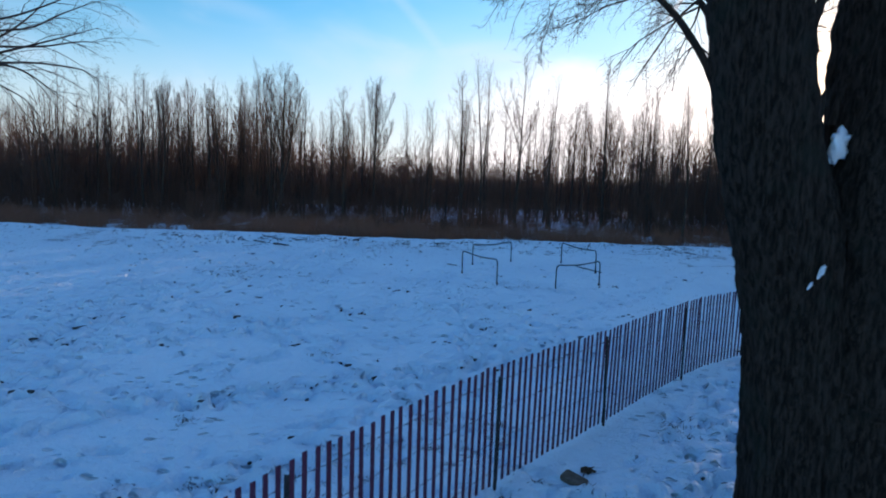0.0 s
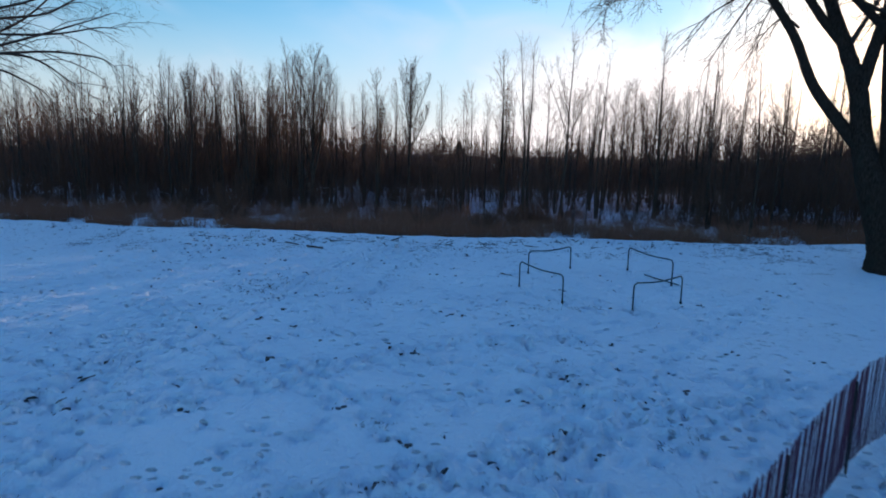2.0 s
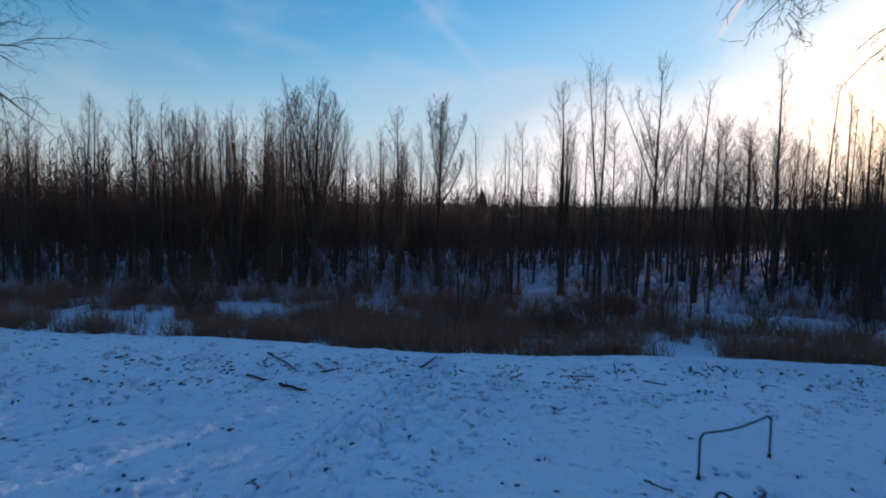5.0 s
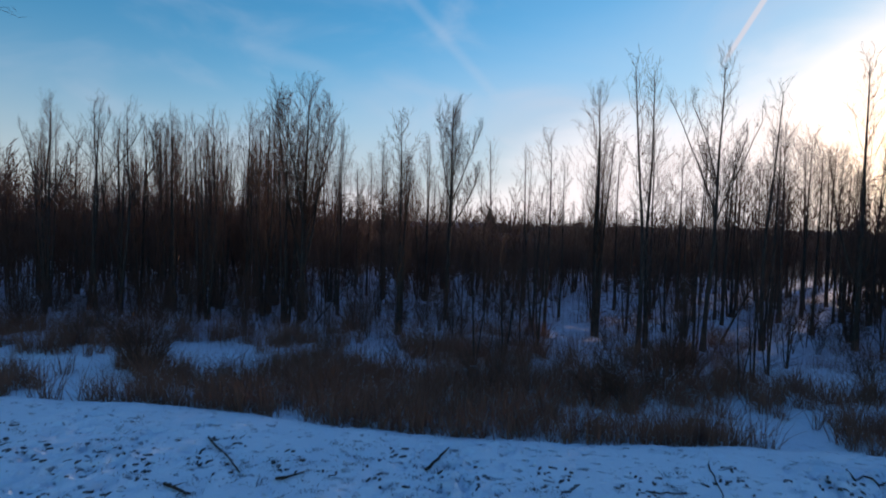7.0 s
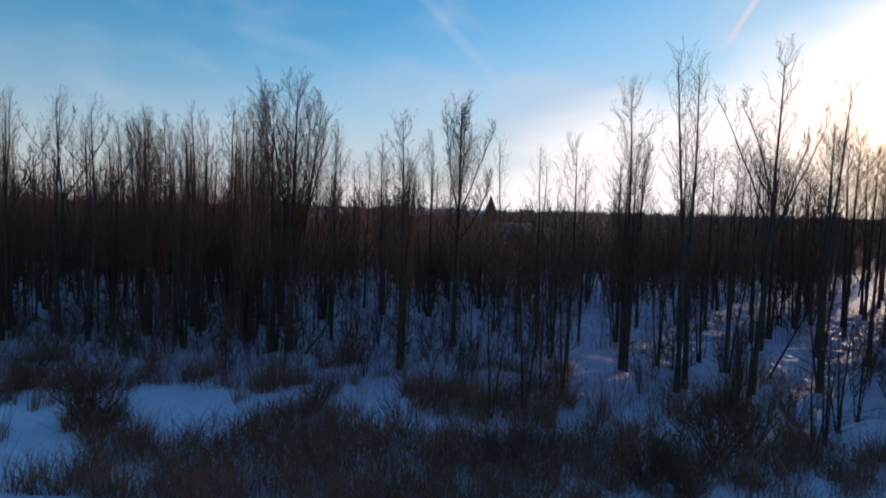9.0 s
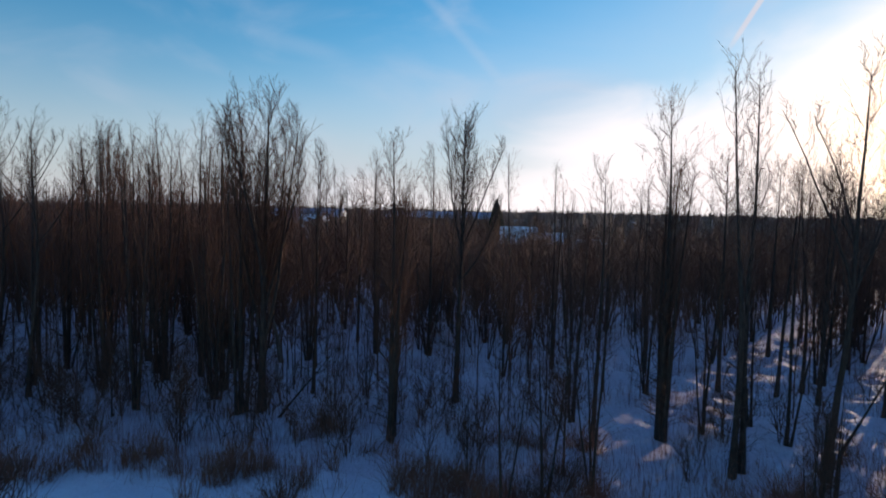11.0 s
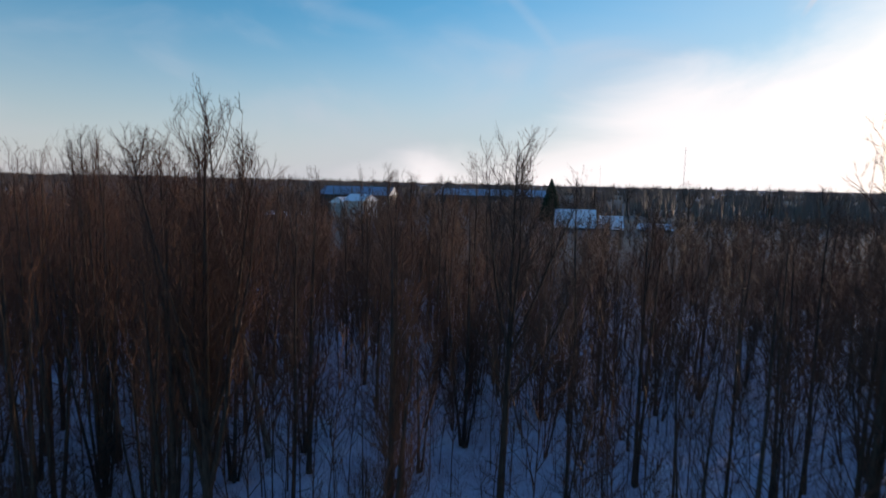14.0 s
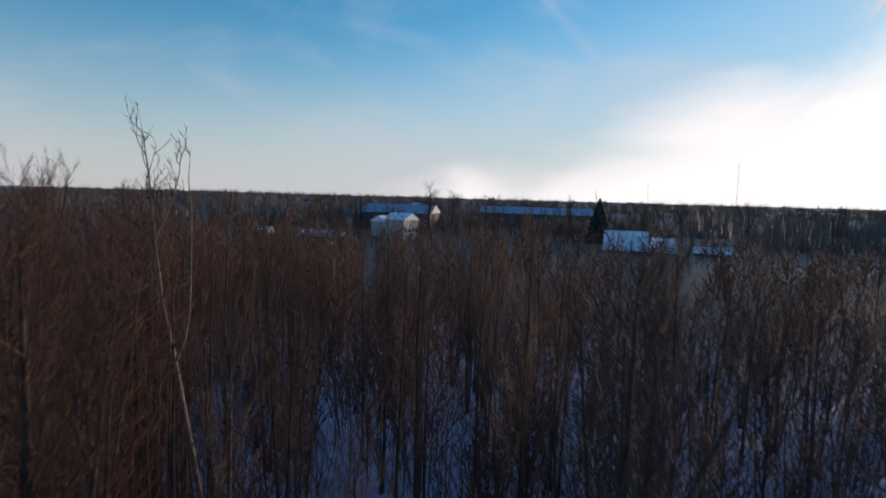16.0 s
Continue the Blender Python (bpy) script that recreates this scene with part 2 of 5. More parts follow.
# ---- mesh helpers ----
class Shape:
    """Gathers tubes and sheets and turns them into one mesh."""

    def __init__(self):
        self.v, self.q, self.t, self.n = [], [], [], 0

    def add(self, verts, quads=None, tris=None):
        if quads is not None and len(quads):
            self.q.append(np.asarray(quads) + self.n)
        if tris is not None and len(tris):
            self.t.append(np.asarray(tris) + self.n)
        self.v.append(np.asarray(verts, float))
        self.n += len(verts)

    def tube(self, P, R, sides, tip=True, cap=False):
        P, R = np.asarray(P, float), np.asarray(R, float)
        T = np.gradient(P, axis=0)
        T /= np.linalg.norm(T, axis=1)[:, None] + 1e-9
        ref = np.array((0.0, 0.0, 1.0)) if abs(T[0][2]) < 0.8 else np.array((1.0, 0.13, 0.0))
        U = np.cross(T, ref)
        U /= np.linalg.norm(U, axis=1)[:, None] + 1e-9
        Wd = np.cross(T, U)
        a = np.arange(sides) * (2 * math.pi / sides)
        ring = np.cos(a)[None, :, None] * U[:, None, :] + np.sin(a)[None, :, None] * Wd[:, None, :]
        k = len(P) - 1 if tip else len(P)
        V = (P[:k, None, :] + R[:k, None, None] * ring[:k]).reshape(-1, 3)
        i = np.arange(sides)
        j = (i + 1) % sides
        rows = np.arange(k - 1)[:, None] * sides
        quads = np.stack((rows + i, rows + j, rows + sides + j, rows + sides + i), -1).reshape(-1, 4)
        tris = []
        if tip:
            V = np.vstack((V, P[-1]))
            last = (k - 1) * sides
            tris = np.stack((last + i, last + j, np.full(sides, k * sides)), -1)
        elif cap:
            V = np.vstack((V, P[0], P[-1]))
            last = (k - 1) * sides
            tris = np.vstack((np.stack((last + i, last + j, np.full(sides, k * sides + 1)), -1), np.stack((j, i, np.full(sides, k * sides)), -1)))
        self.add(V, quads, tris)

    def cones(self, A, B, R):
        """Many thin three-sided spikes at once, from A to B, with foot radii R."""
        A, B, R = np.asarray(A, float), np.asarray(B, float), np.asarray(R, float)
        D = B - A
        D /= np.linalg.norm(D, axis=1)[:, None] + 1e-9
        U = np.cross(D, np.where(np.abs(D[:, 2:]) < 0.8, (0.0, 0.0, 1.0), (1.0, 0.13, 0.0)))
        U /= np.linalg.norm(U, axis=1)[:, None] + 1e-9
        K = np.cross(D, U)
        r = R[:, None]
        V = np.stack((A + U * r, A + (-0.5 * U + 0.866 * K) * r, A + (-0.5 * U - 0.866 * K) * r, B), 1).reshape(-1, 3)
        k = np.arange(len(A))[:, None] * 4
        self.add(V, None, np.concatenate((k + (0, 1, 3), k + (1, 2, 3), k + (2, 0, 3))))

    def box(self, lo, hi):
        x0, y0, z0 = lo
        x1, y1, z1 = hi
        self.add([(x0, y0, z0), (x1, y0, z0), (x1, y1, z0), (x0, y1, z0), (x0, y0, z1), (x1, y0, z1), (x1, y1, z1), (x0, y1, z1)],
                 [(0, 3, 2, 1), (4, 5, 6, 7), (0, 1, 5, 4), (1, 2, 6, 5), (2, 3, 7, 6), (3, 0, 4, 7)])

    def arrays(self):
        V = np.vstack(self.v)
        Q = np.vstack(self.q) if self.q else np.zeros((0, 4), int)
        T = np.vstack(self.t) if self.t else np.zeros((0, 3), int)
        return V, Q, T

    def stamp(self, arrays, x, y, z, turn, sx, sz):
        V, Q, T = arrays
        c, s = math.cos(turn), math.sin(turn)
        self.add(np.stack((x + sx * (c * V[:, 0] - s * V[:, 1]), y + sx * (s * V[:, 0] + c * V[:, 1]), z + sz * V[:, 2]), -1), Q, T)

    def mesh(self, name, mat, smooth=True):
        V, Q, T = self.arrays()
        me = bpy.data.meshes.new(name)
        me.from_pydata(V.tolist(), [], Q.tolist() + T.tolist())
        me.materials.append(mat)
        if smooth:
            me.polygons.foreach_set("use_smooth", [True] * len(me.polygons))
        me.update()
        return me


def part(name, data, parent, label=""):
    ob = new(name, data)
    ob.parent = parent
    return tagged(ob, label)


def holder(name, m, label, category, group="", kind=""):
    ob = new(name)
    ob.empty_display_size = 0.2
    ob.matrix_world = m
    return tagged(ob, label, category, group, kind)


def lattice(x, y, seed):
    """Smooth value noise between -1 and 1 on arrays."""
    def h(i, j):
        n = (i * 374761393 + j * 668265263 + seed * 974711) & 0x7FFFFFFF
        n = ((n ^ (n >> 13)) * 1274126177) & 0x7FFFFFFF
        return ((n ^ (n >> 16)) & 0xFFFF) / 32767.5 - 1.0
    xi, yi = np.floor(x).astype(np.int64), np.floor(y).astype(np.int64)
    fx, fy = x - xi, y - yi
    fx, fy = fx * fx * (3 - 2 * fx), fy * fy * (3 - 2 * fy)
    a = h(xi, yi) * (1 - fx) + h(xi + 1, yi) * fx
    b = h(xi, yi + 1) * (1 - fx) + h(xi + 1, yi + 1) * fx
    return a * (1 - fy) + b * fy


# ---- ground ----
def crest(x):
    """How far ahead the edge of the field's bank runs."""
    return 26.3 + 0.10 * np.maximum(-x - 6.0, 0.0) + 0.25 * np.sin(x * 0.5)


def level(x, y):
    """Height of the land, without its small bumps."""
    x, y = np.asarray(x, float), np.asarray(y, float)
    field = np.interp(y, [-400, 9, 17, 23, 26], [0.0, 0.0, 0.2, 0.47, 0.62])
    d = y - crest(x)
    beyond = np.interp(y, [26, 29, 33, 38, 70, 120, 190, 320, 700, 2600, 6000], [0.28, 0.24, 0.34, 0.5, 0.3, -1.2, -2.8, -3.0, 2.0, 9.0, 12.0])
    f = np.clip((d + 0.2) / 1.4, 0, 1)
    f = f * f * (3 - 2 * f)
    z = field * (1 - f) + beyond * f
    far = np.clip((np.hypot(x, y) - 200) / 800, 0, 1)
    return z + far * 3.0 * lattice(x / 260.0, y / 260.0, 5) + 0.05 * lattice(x / 3.1, y / 3.1, 1)


def axis(spans, ends):
    """Places of the ground's grid lines: even steps over the spans, then ever wider."""
    pts = [spans[0][0]]
    for lo, hi, step in spans:
        n = max(int(round((hi - lo) / step)), 1)
        pts += [lo + (hi - lo) * (i + 1) / n for i in range(n)]
    right, left = [], []
    p, s = pts[-1], spans[-1][2]
    while p < ends[1]:
        s *= 1.18
        p += s
        right.append(p)
    p, s = pts[0], spans[0][2]
    while p > ends[0]:
        s *= 1.18
        p -= s
        left.append(p)
    return np.array(left[::-1] + pts + right)


gx = axis([(-24.0, -13.0, 0.3), (-13.0, 9.0, 0.075), (9.0, 22.0, 0.3)], (-5000, 5000))
gy = axis([(2.5, 26.5, 0.075), (26.5, 50.0, 0.24)], (-600, 5500))
X, Y = np.meshgrid(gx, gy)
near = np.exp(-(np.maximum(np.hypot(X + 2, Y - 22) - 30, 0) / 14.0) ** 2)
wood = np.clip((Y - 31) / 4.0, 0, 1) * near
Z = level(X, Y)
Z += near * (0.03 * lattice(X / 0.9, Y / 0.9, 2) + 0.022 * np.abs(lattice(X / 0.42, Y / 0.42, 3)) + 0.014 * lattice(X / 0.2, Y / 0.2, 4))
Z += wood * (0.09 * lattice(X / 1.1, Y / 0.8, 12) + 0.10 * lattice(X / 0.6, Y / 0.5, 13))
rng = np.random.default_rng(7)


PRINTS = []


def dent(cx, cy, turn, long, wide, deep):
    """Presses a footprint into the snow, with a low rim."""
    i0, i1 = np.searchsorted(gx, (cx - 0.5, cx + 0.5))
    j0, j1 = np.searchsorted(gy, (cy - 0.5, cy + 0.5))
    if i1 <= i0 or j1 <= j0:
        return
    dx, dy = X[j0:j1, i0:i1] - cx, Y[j0:j1, i0:i1] - cy
    u, v = dx * math.cos(turn) + dy * math.sin(turn), -dx * math.sin(turn) + dy * math.cos(turn)
    r = (u / long) ** 2 + (v / wide) ** 2
    PRINTS.append((cx, cy, deep))
    Z[j0:j1, i0:i1] += -deep * np.exp(-r) + 0.35 * deep * np.exp(-((np.sqrt(r) - 1.7) ** 2) / 0.25)


for ax, ay, bx, by in [(-9, 8, -3.5, 25), (-8.4, 7.4, -3.0, 24.6), (-12, 12, 5, 10.4), (-12, 13.2, 6, 11.6), (-4, 4, 9, 20), (-2, 24, -7, 5), (1, 7, -10, 17), (2.2, 5.2, 7.5, 9.2), (1.6, 4.2, 8, 8.4), (-13, 20, 3, 23.4), (-3.4, 7.7, 4.6, 11.1), (-8.6, 9.2, -6.4, 13.4)]:
    n = int(math.hypot(bx - ax, by - ay) / 0.36)
    ang = math.atan2(by - ay, bx - ax)
    for i in range(n):
        f = i / n
        side = 0.13 if i % 2 else -0.13
        wob = 0.25 * math.sin(f * 9 + ax)
        dent(ax + (bx - ax) * f - math.sin(ang) * (side + wob) + rng.normal(0, 0.05), ay + (by - ay) * f + math.cos(ang) * (side + wob) + rng.normal(0, 0.05), ang + rng.normal(0, 0.2), 0.15, 0.075, rng.uniform(0.07, 0.13))
# beaten tracks, each a band of prints
for run, wide, count in (([(-4.6, 5.4), (-5.4, 7.4), (-6.6, 9.2), (-7.7, 12.3), (-8.6, 16.0)], 0.55, 210), ([(-6.2, 9.6), (-4.2, 11.5), (-1.2, 13.2), (2.0, 14.2)], 0.35, 110), ([(-4.5, 7.2), (-2.8, 8.0), (-0.9, 8.8), (2.6, 10.6), (5.4, 12.4)], 0.3, 130),
                         ([(-10.2, 22.0), (-9.9, 25.6)], 0.8, 90), ([(-4.6, 20.5), (-3.4, 25.6)], 0.5, 80), ([(-3.0, 4.6), (-1.0, 6.6), (0.6, 9.6), (1.2, 12.2)], 0.5, 120), ([(2.0, 25.2), (9.0, 25.0)], 0.5, 110), ([(1.8, 4.6), (3.5, 7.4), (5.2, 8.8)], 0.6, 90)):
    f = np.linspace(0, 1, len(run))
    for i in range(count):
        k = rng.random()
        cx, cy = np.interp(k, f, [q[0] for q in run]) + rng.normal(0, wide), np.interp(k, f, [q[1] for q in run]) + rng.normal(0, wide * 0.7)
        dent(cx, cy, rng.normal(0.9, 0.5), rng.uniform(0.10, 0.19), rng.uniform(0.055, 0.09), rng.uniform(0.05, 0.13))
for i in range(3000):
    cx, cy = rng.uniform(-14.5, 11.5), rng.uniform(3, 26)
    if lattice(np.array(cx / 3.2), np.array(cy / 2.4), 9) + rng.uniform(-0.45, 0.5) > 0.1:
        dent(cx, cy, rng.normal(0.7, 0.7), rng.uniform(0.07, 0.17), rng.uniform(0.05, 0.09), rng.uniform(0.03, 0.10))
# two runners' grooves drawn over the field to the bank
for run in ([(-7.4, 10.0), (-6.6, 12.4), (-5.92, 16.74), (-5.56, 19.64), (-4.55, 24.2)], [(-6.8, 10.0), (-6.1, 12.4), (-5.62, 16.4), (-5.3, 19.5), (-4.25, 24.0)]):
    ry = np.array([q[1] for q in run])
    off = np.abs(X - np.interp(Y, ry, [q[0] for q in run]) - 0.05 * lattice(Y / 1.7, Y * 0, 17))
    inside = (Y > ry[0]) & (Y < ry[-1])
    Z += inside * (-0.07 * np.exp(-(off / 0.07) ** 2) + 0.018 * np.exp(-((off - 0.16) / 0.06) ** 2))
ground_shape = Shape()
nx, ny = len(gx), len(gy)
ii, jj = np.meshgrid(np.arange(nx - 1), np.arange(ny - 1))
k = (jj * nx + ii).ravel()
ground_shape.add(np.stack((X, Y, Z), -1).reshape(-1, 3), np.stack((k, k + 1, k + nx + 1, k + nx), -1))
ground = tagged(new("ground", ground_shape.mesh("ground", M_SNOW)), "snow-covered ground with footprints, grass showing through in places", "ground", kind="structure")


def lie(x, y):
    """Height of the ground's sheet at a place."""
    i = min(max(int(np.searchsorted(gx, x)) - 1, 0), nx - 2)
    j = min(max(int(np.searchsorted(gy, y)) - 1, 0), ny - 2)
    fx, fy = (x - gx[i]) / (gx[i + 1] - gx[i]), (y - gy[j]) / (gy[j + 1] - gy[j])
    return float((Z[j, i] * (1 - fx) + Z[j, i + 1] * fx) * (1 - fy) + (Z[j + 1, i] * (1 - fx) + Z[j + 1, i + 1] * fx) * fy)


# ---- trees ----
def unit(v):
    return v / (np.linalg.norm(v) + 1e-9)


def bough(rng, start, way, length, bend, segs, wander):
    """A branch's line that starts along way and curves towards bend."""
    P, d = [np.array(start, float)], unit(np.array(way, float))
    for i in range(segs):
        d = unit(d + np.array(bend) * (1.0 / segs) + rng.normal(0, wander, 3))
        P.append(P[-1] + d * length / segs)
    return np.array(P)


def twigs(shape, rng, P, r, count, length, subs, up=0.22, first=0.2, spread=0.75, fine=0.0074):
    """Side twigs along a branch, with their own small twigs."""
    n = len(P) - 1
    for i in range(count):
        f = first + (1 - first) * (i + rng.random()) / count
        k = min(int(f * n), n - 1)
        at = P[k] + (P[k + 1] - P[k]) * (f * n - k)
        d = unit(P[k + 1] - P[k])
        side = unit(np.cross(d, rng.normal(0, 1, 3)))
        w = unit(d * 0.8 + side * spread + np.array((0, 0, up)))
        L = length * (1.15 - 0.65 * f) * rng.uniform(0.5, 1.3)
        end = at + w * L
        rr = max(r * (1.0 - 0.7 * f) * 0.45, fine)
        shape.tube([at, end], [rr, 0.001], 3)
        for s in range(subs):
            b = at + (end - at) * rng.uniform(0.25, 0.95)
            sd = unit(np.cross(w, rng.normal(0, 1, 3)))
            e = b + unit(w * 0.8 + sd * 0.6 + np.array((0, 0, up))) * L * rng.uniform(0.3, 0.6)
            shape.tube([b, e], [max(rr * 0.6, fine * 0.8), 0.001], 3)


def offshoots(rng, S, D, L, count, share, spread, up, first=0.15):
    """Straight shoots along straight parents: their feet, ways and lengths."""
    n = len(S)
    f = first + (0.97 - first) * (np.arange(count)[None, :] + rng.random((n, count))) / count
    at = S[:, None, :] + D[:, None, :] * (L[:, None] * f)[..., None]
    side = np.cross(np.repeat(D[:, None, :], count, 1), rng.normal(0, 1, (n, count, 3)))
    side /= np.linalg.norm(side, axis=2)[..., None] + 1e-9
    W = D[:, None, :] + side * spread * rng.uniform(0.6, 1.3, (n, count))[..., None] + np.array((0, 0, up))
    W /= np.linalg.norm(W, axis=2)[..., None]
    long = L[:, None] * share * (1.2 - 0.7 * f) * rng.uniform(0.55, 1.3, (n, count))
    return at.reshape(-1, 3), W.reshape(-1, 3), long.ravel()


def clothe(shape, rng, P, rr, h, base, spread, boughs, subs, nt, peak, fine, segs=4, steep=1.0):
    """Rising boughs round a stem's line P, whose tips fill a lens-shaped outline; each bears shoots and twigs."""
    n = len(P) - 1
    S, D, L, R = [], [], [], []
    for i in range(boughs):
        u = base + (0.96 - base) * ((i + rng.random()) / boughs) ** 0.85
        k = min(int(u * n), n - 1)
        at = P[k] + (P[k + 1] - P[k]) * (u * n - k)
        v = (u - base) / (1 - base)
        out = 1.3 * spread * h * (math.sin(math.pi * min(0.12 + 0.88 * v, 1.0) ** peak) ** 0.7 + 0.05) * rng.uniform(0.45, 1.15)
        rise = (h * (0.07 + 0.30 * (1 - u)) * steep + 0.15) * rng.uniform(0.65, 1.1)
        rise = min(rise, (1 - u) * h * 0.9 + 0.25)
        out = min(out, rise * 0.75)
        az = rng.uniform(0, 6.28)
        # leaves the stem at a slant, ends steeper
        t = np.linspace(0, 1, segs + 1)
        go = out * (1.25 * t - 0.25 * t ** 2)
        B = at + np.stack((math.cos(az) * go, math.sin(az) * go, rise * (0.75 * t + 0.25 * t ** 2)), -1)
        B[1:] += rng.normal(0, 0.05 * rise, (segs, 3)) * (1, 1, 0.3)
        br = max(rr * (1 - u) * 0.30, fine * 1.3)
        shape.tube(B, np.linspace(br, fine * 0.5, segs + 1), 3)
        d = B[1:] - B[:-1]
        ln = np.linalg.norm(d, axis=1)
        S.append(B[:-1]), D.append(d / ln[:, None]), L.append(np.full(segs, ln.sum()) / segs), R.append(np.full(segs, br))
    S, D, L, R = np.vstack(S), np.vstack(D), np.concatenate(L), np.concatenate(R)
    # each piece of a bough bears its share of shoots
    a, w, l = offshoots(rng, S, D, L, subs, 1.05, 0.75, 0.2)
    l = l * 0.85 + 0.12
    shape.cones(a, a + w * l[:, None], np.maximum(np.repeat(R, subs) * 0.3, fine))
    if nt:
        a2, w2, l2 = offshoots(rng, a, w, l, nt, 0.5, 0.55, 0.3, 0.3)
        shape.cones(a2, a2 + w2 * (l2 + 0.05)[:, None], np.full(len(a2), fine * 0.8))


def slender_tree(seed, h, r, base, spread, boughs, subs=2, nt=2, peak=0.75, forks=(), stems=1, lean=(0.05, 0.12), wander=0.014, sides=7, low=9, fine=0.0058, steep=1.0):
    """Meshes of a bare young tree: trunk, and crown of rising boughs, shoots and twigs."""
    rng = np.random.default_rng(seed)
    trunk, crown = Shape(), Shape()
    lines = []
    for s in range(stems):
        az = rng.uniform(0, 6.28)
        tilt = 0.0 if s == 0 else rng.uniform(*lean)
        hh = h if s == 0 else h * rng.uniform(0.72, 0.97)
        foot = np.array((0.0, 0.0, -0.15)) if s == 0 else np.array((math.cos(az) * r * 1.8, math.sin(az) * r * 1.8, -0.15))
        P = bough(rng, foot, (math.cos(az) * tilt * 1.6, math.sin(az) * tilt * 1.6, 1), hh + 0.15, (0, 0, 0.7), 9, wander)
        lines.append((P, r if s == 0 else r * rng.uniform(0.6, 0.85), hh, base, spread * (1.0 if s == 0 else 0.7), boughs if s == 0 else int(boughs * 0.6)))
    for f, az, tilt, share in forks:
        P0 = lines[0][0]
        k = int(f * 9)
        long = h * (1 - f) * share
        P = bough(rng, P0[k], (math.cos(az) * tilt * 1.5, math.sin(az) * tilt * 1.5, 1), long, (0, 0, 0.8), 7, wander * 2.6)
        lines.append((P, r * (1 - f) * 0.62, long, 0.12, spread * 0.85, max(int(boughs * 0.9 * (1 - f)), 5)))
    for li, (P, rr, hh, own, wide, count) in enumerate(lines):
        t = np.linspace(0, 1, len(P))
        R = rr * (1 - t) ** 0.9 + 0.006
        if li < stems:
            R[0] *= 1.45
        trunk.tube(P, R, sides if li == 0 else 5)
        clothe(crown, rng, P, rr, hh, own, wide, count, subs, nt, peak, fine, 4, steep)
        # dead low branches
        if li < stems and low:
            S, D, L = offshoots(rng, P[:1], np.array([(0.0, 0.0, 1.0)]), np.array([hh * max(base, 0.15)]), low, 0.0, 1.2, -0.3, 0.15)
            L = rng.uniform(0.4, 1.3, low) * min(1.0, hh / 6)
            crown.cones(S, S + D * L[:, None], np.full(low, 0.013))
            a, w, l = offshoots(rng, S, D, L, 6, 0.45, 0.7, 0.15, 0.3)
            crown.cones(a, a + w * l[:, None], np.full(len(a), 0.008))
    return trunk, crown


KINDS = {}


def kind_of_tree(key, mats, *args, **kw):
    tr, cr = slender_tree(*args, **kw)
    KINDS[key] = (tr.mesh("trunk", mats[0]), cr.mesh("crown", mats[1]), args[1])


def plant(key, x, y, height, turn, label, category="tree", group="bare trees of the wood", name="tree", lean=(0, 0)):
    tr, cr, h = KINDS[key]
    s = height / h
    m = Matrix.Translation((x, y, lie(x, y) - 0.02)) @ pose(0, 0, 0, lean[0], lean[1], turn) @ Matrix.Diagonal((s ** 0.6, s ** 0.6, s, 1))
    ob = holder(name, m, label, category, group)
    part("trunk", tr, ob)
    part("crown", cr, ob)
    return ob


red, grey, pale = (M_BARK, M_TWIG), (M_BARK, M_GREYTWIG), (M_PALEBARK, M_GREYTWIG)
kind_of_tree("narrow", red, 11, 10.0, 0.075, 0.28, 0.075, 32, 2, 2)
kind_of_tree("narrow_b", red, 12, 9.5, 0.07, 0.30, 0.065, 20, 2, 2, stems=2)
kind_of_tree("dense", red, 13, 10.0, 0.085, 0.28, 0.075, 30, 2, 2, stems=3, lean=(0.03, 0.07))
kind_of_tree("spindle", red, 43, 10.0, 0.095, 0.24, 0.085, 46, 2, 3, stems=4, lean=(0.02, 0.055), peak=0.66)
kind_of_tree("tall_thin", grey, 14, 10.6, 0.08, 0.36, 0.045, 30, 1, 3, wander=0.02)
kind_of_tree("forked", grey, 15, 10.4, 0.085, 0.40, 0.055, 26, 2, 2, forks=[(0.45, 3.2, 0.16, 0.86), (0.50, 0.05, 0.20, 0.86), (0.56, 1.5, 0.15, 0.8), (0.62, 3.0, 0.28, 0.5), (0.45, 0.2, 0.26, 0.62)], wander=0.034)
kind_of_tree("fan", red, 16, 9.8, 0.125, 0.28, 0.09, 60, 2, 3, forks=[(0.23, 0.2, 0.19, 0.96), (0.23, 3.0, 0.16, 0.96), (0.34, 1.6, 0.19, 0.95), (0.34, 4.6, 0.19, 0.95), (0.34, 0.0, 0.22, 0.82)], peak=0.95, steep=1.15)
kind_of_tree("round", red, 26, 9.6, 0.085, 0.28, 0.095, 26, 2, 2, forks=[(0.34, 0.9, 0.2, 0.93), (0.34, 3.6, 0.2, 0.93)], peak=0.9, steep=1.1)
kind_of_tree("goblet", grey, 36, 9.7, 0.10, 0.34, 0.075, 46, 2, 3, forks=[(0.56, 0.1, 0.36, 0.85), (0.56, 3.2, 0.24, 0.9), (0.56, 1.7, 0.2, 0.95), (0.56, 4.8, 0.22, 0.9), (0.45, 0.0, 0.55, 0.55)], peak=1.1, steep=1.2)
kind_of_tree("skirted", red, 46, 10.8, 0.10, 0.18, 0.11, 44, 2, 2, forks=[(0.23, 0.3, 0.2, 0.6), (0.23, 2.9, 0.22, 0.6)], peak=0.45, steep=0.9)
kind_of_tree("alder", red, 17, 8.0, 0.06, 0.22, 0.085, 19, 2, 2, stems=2)
kind_of_tree("alder_b", red, 18, 7.6, 0.055, 0.20, 0.085, 16, 2, 2, stems=3)
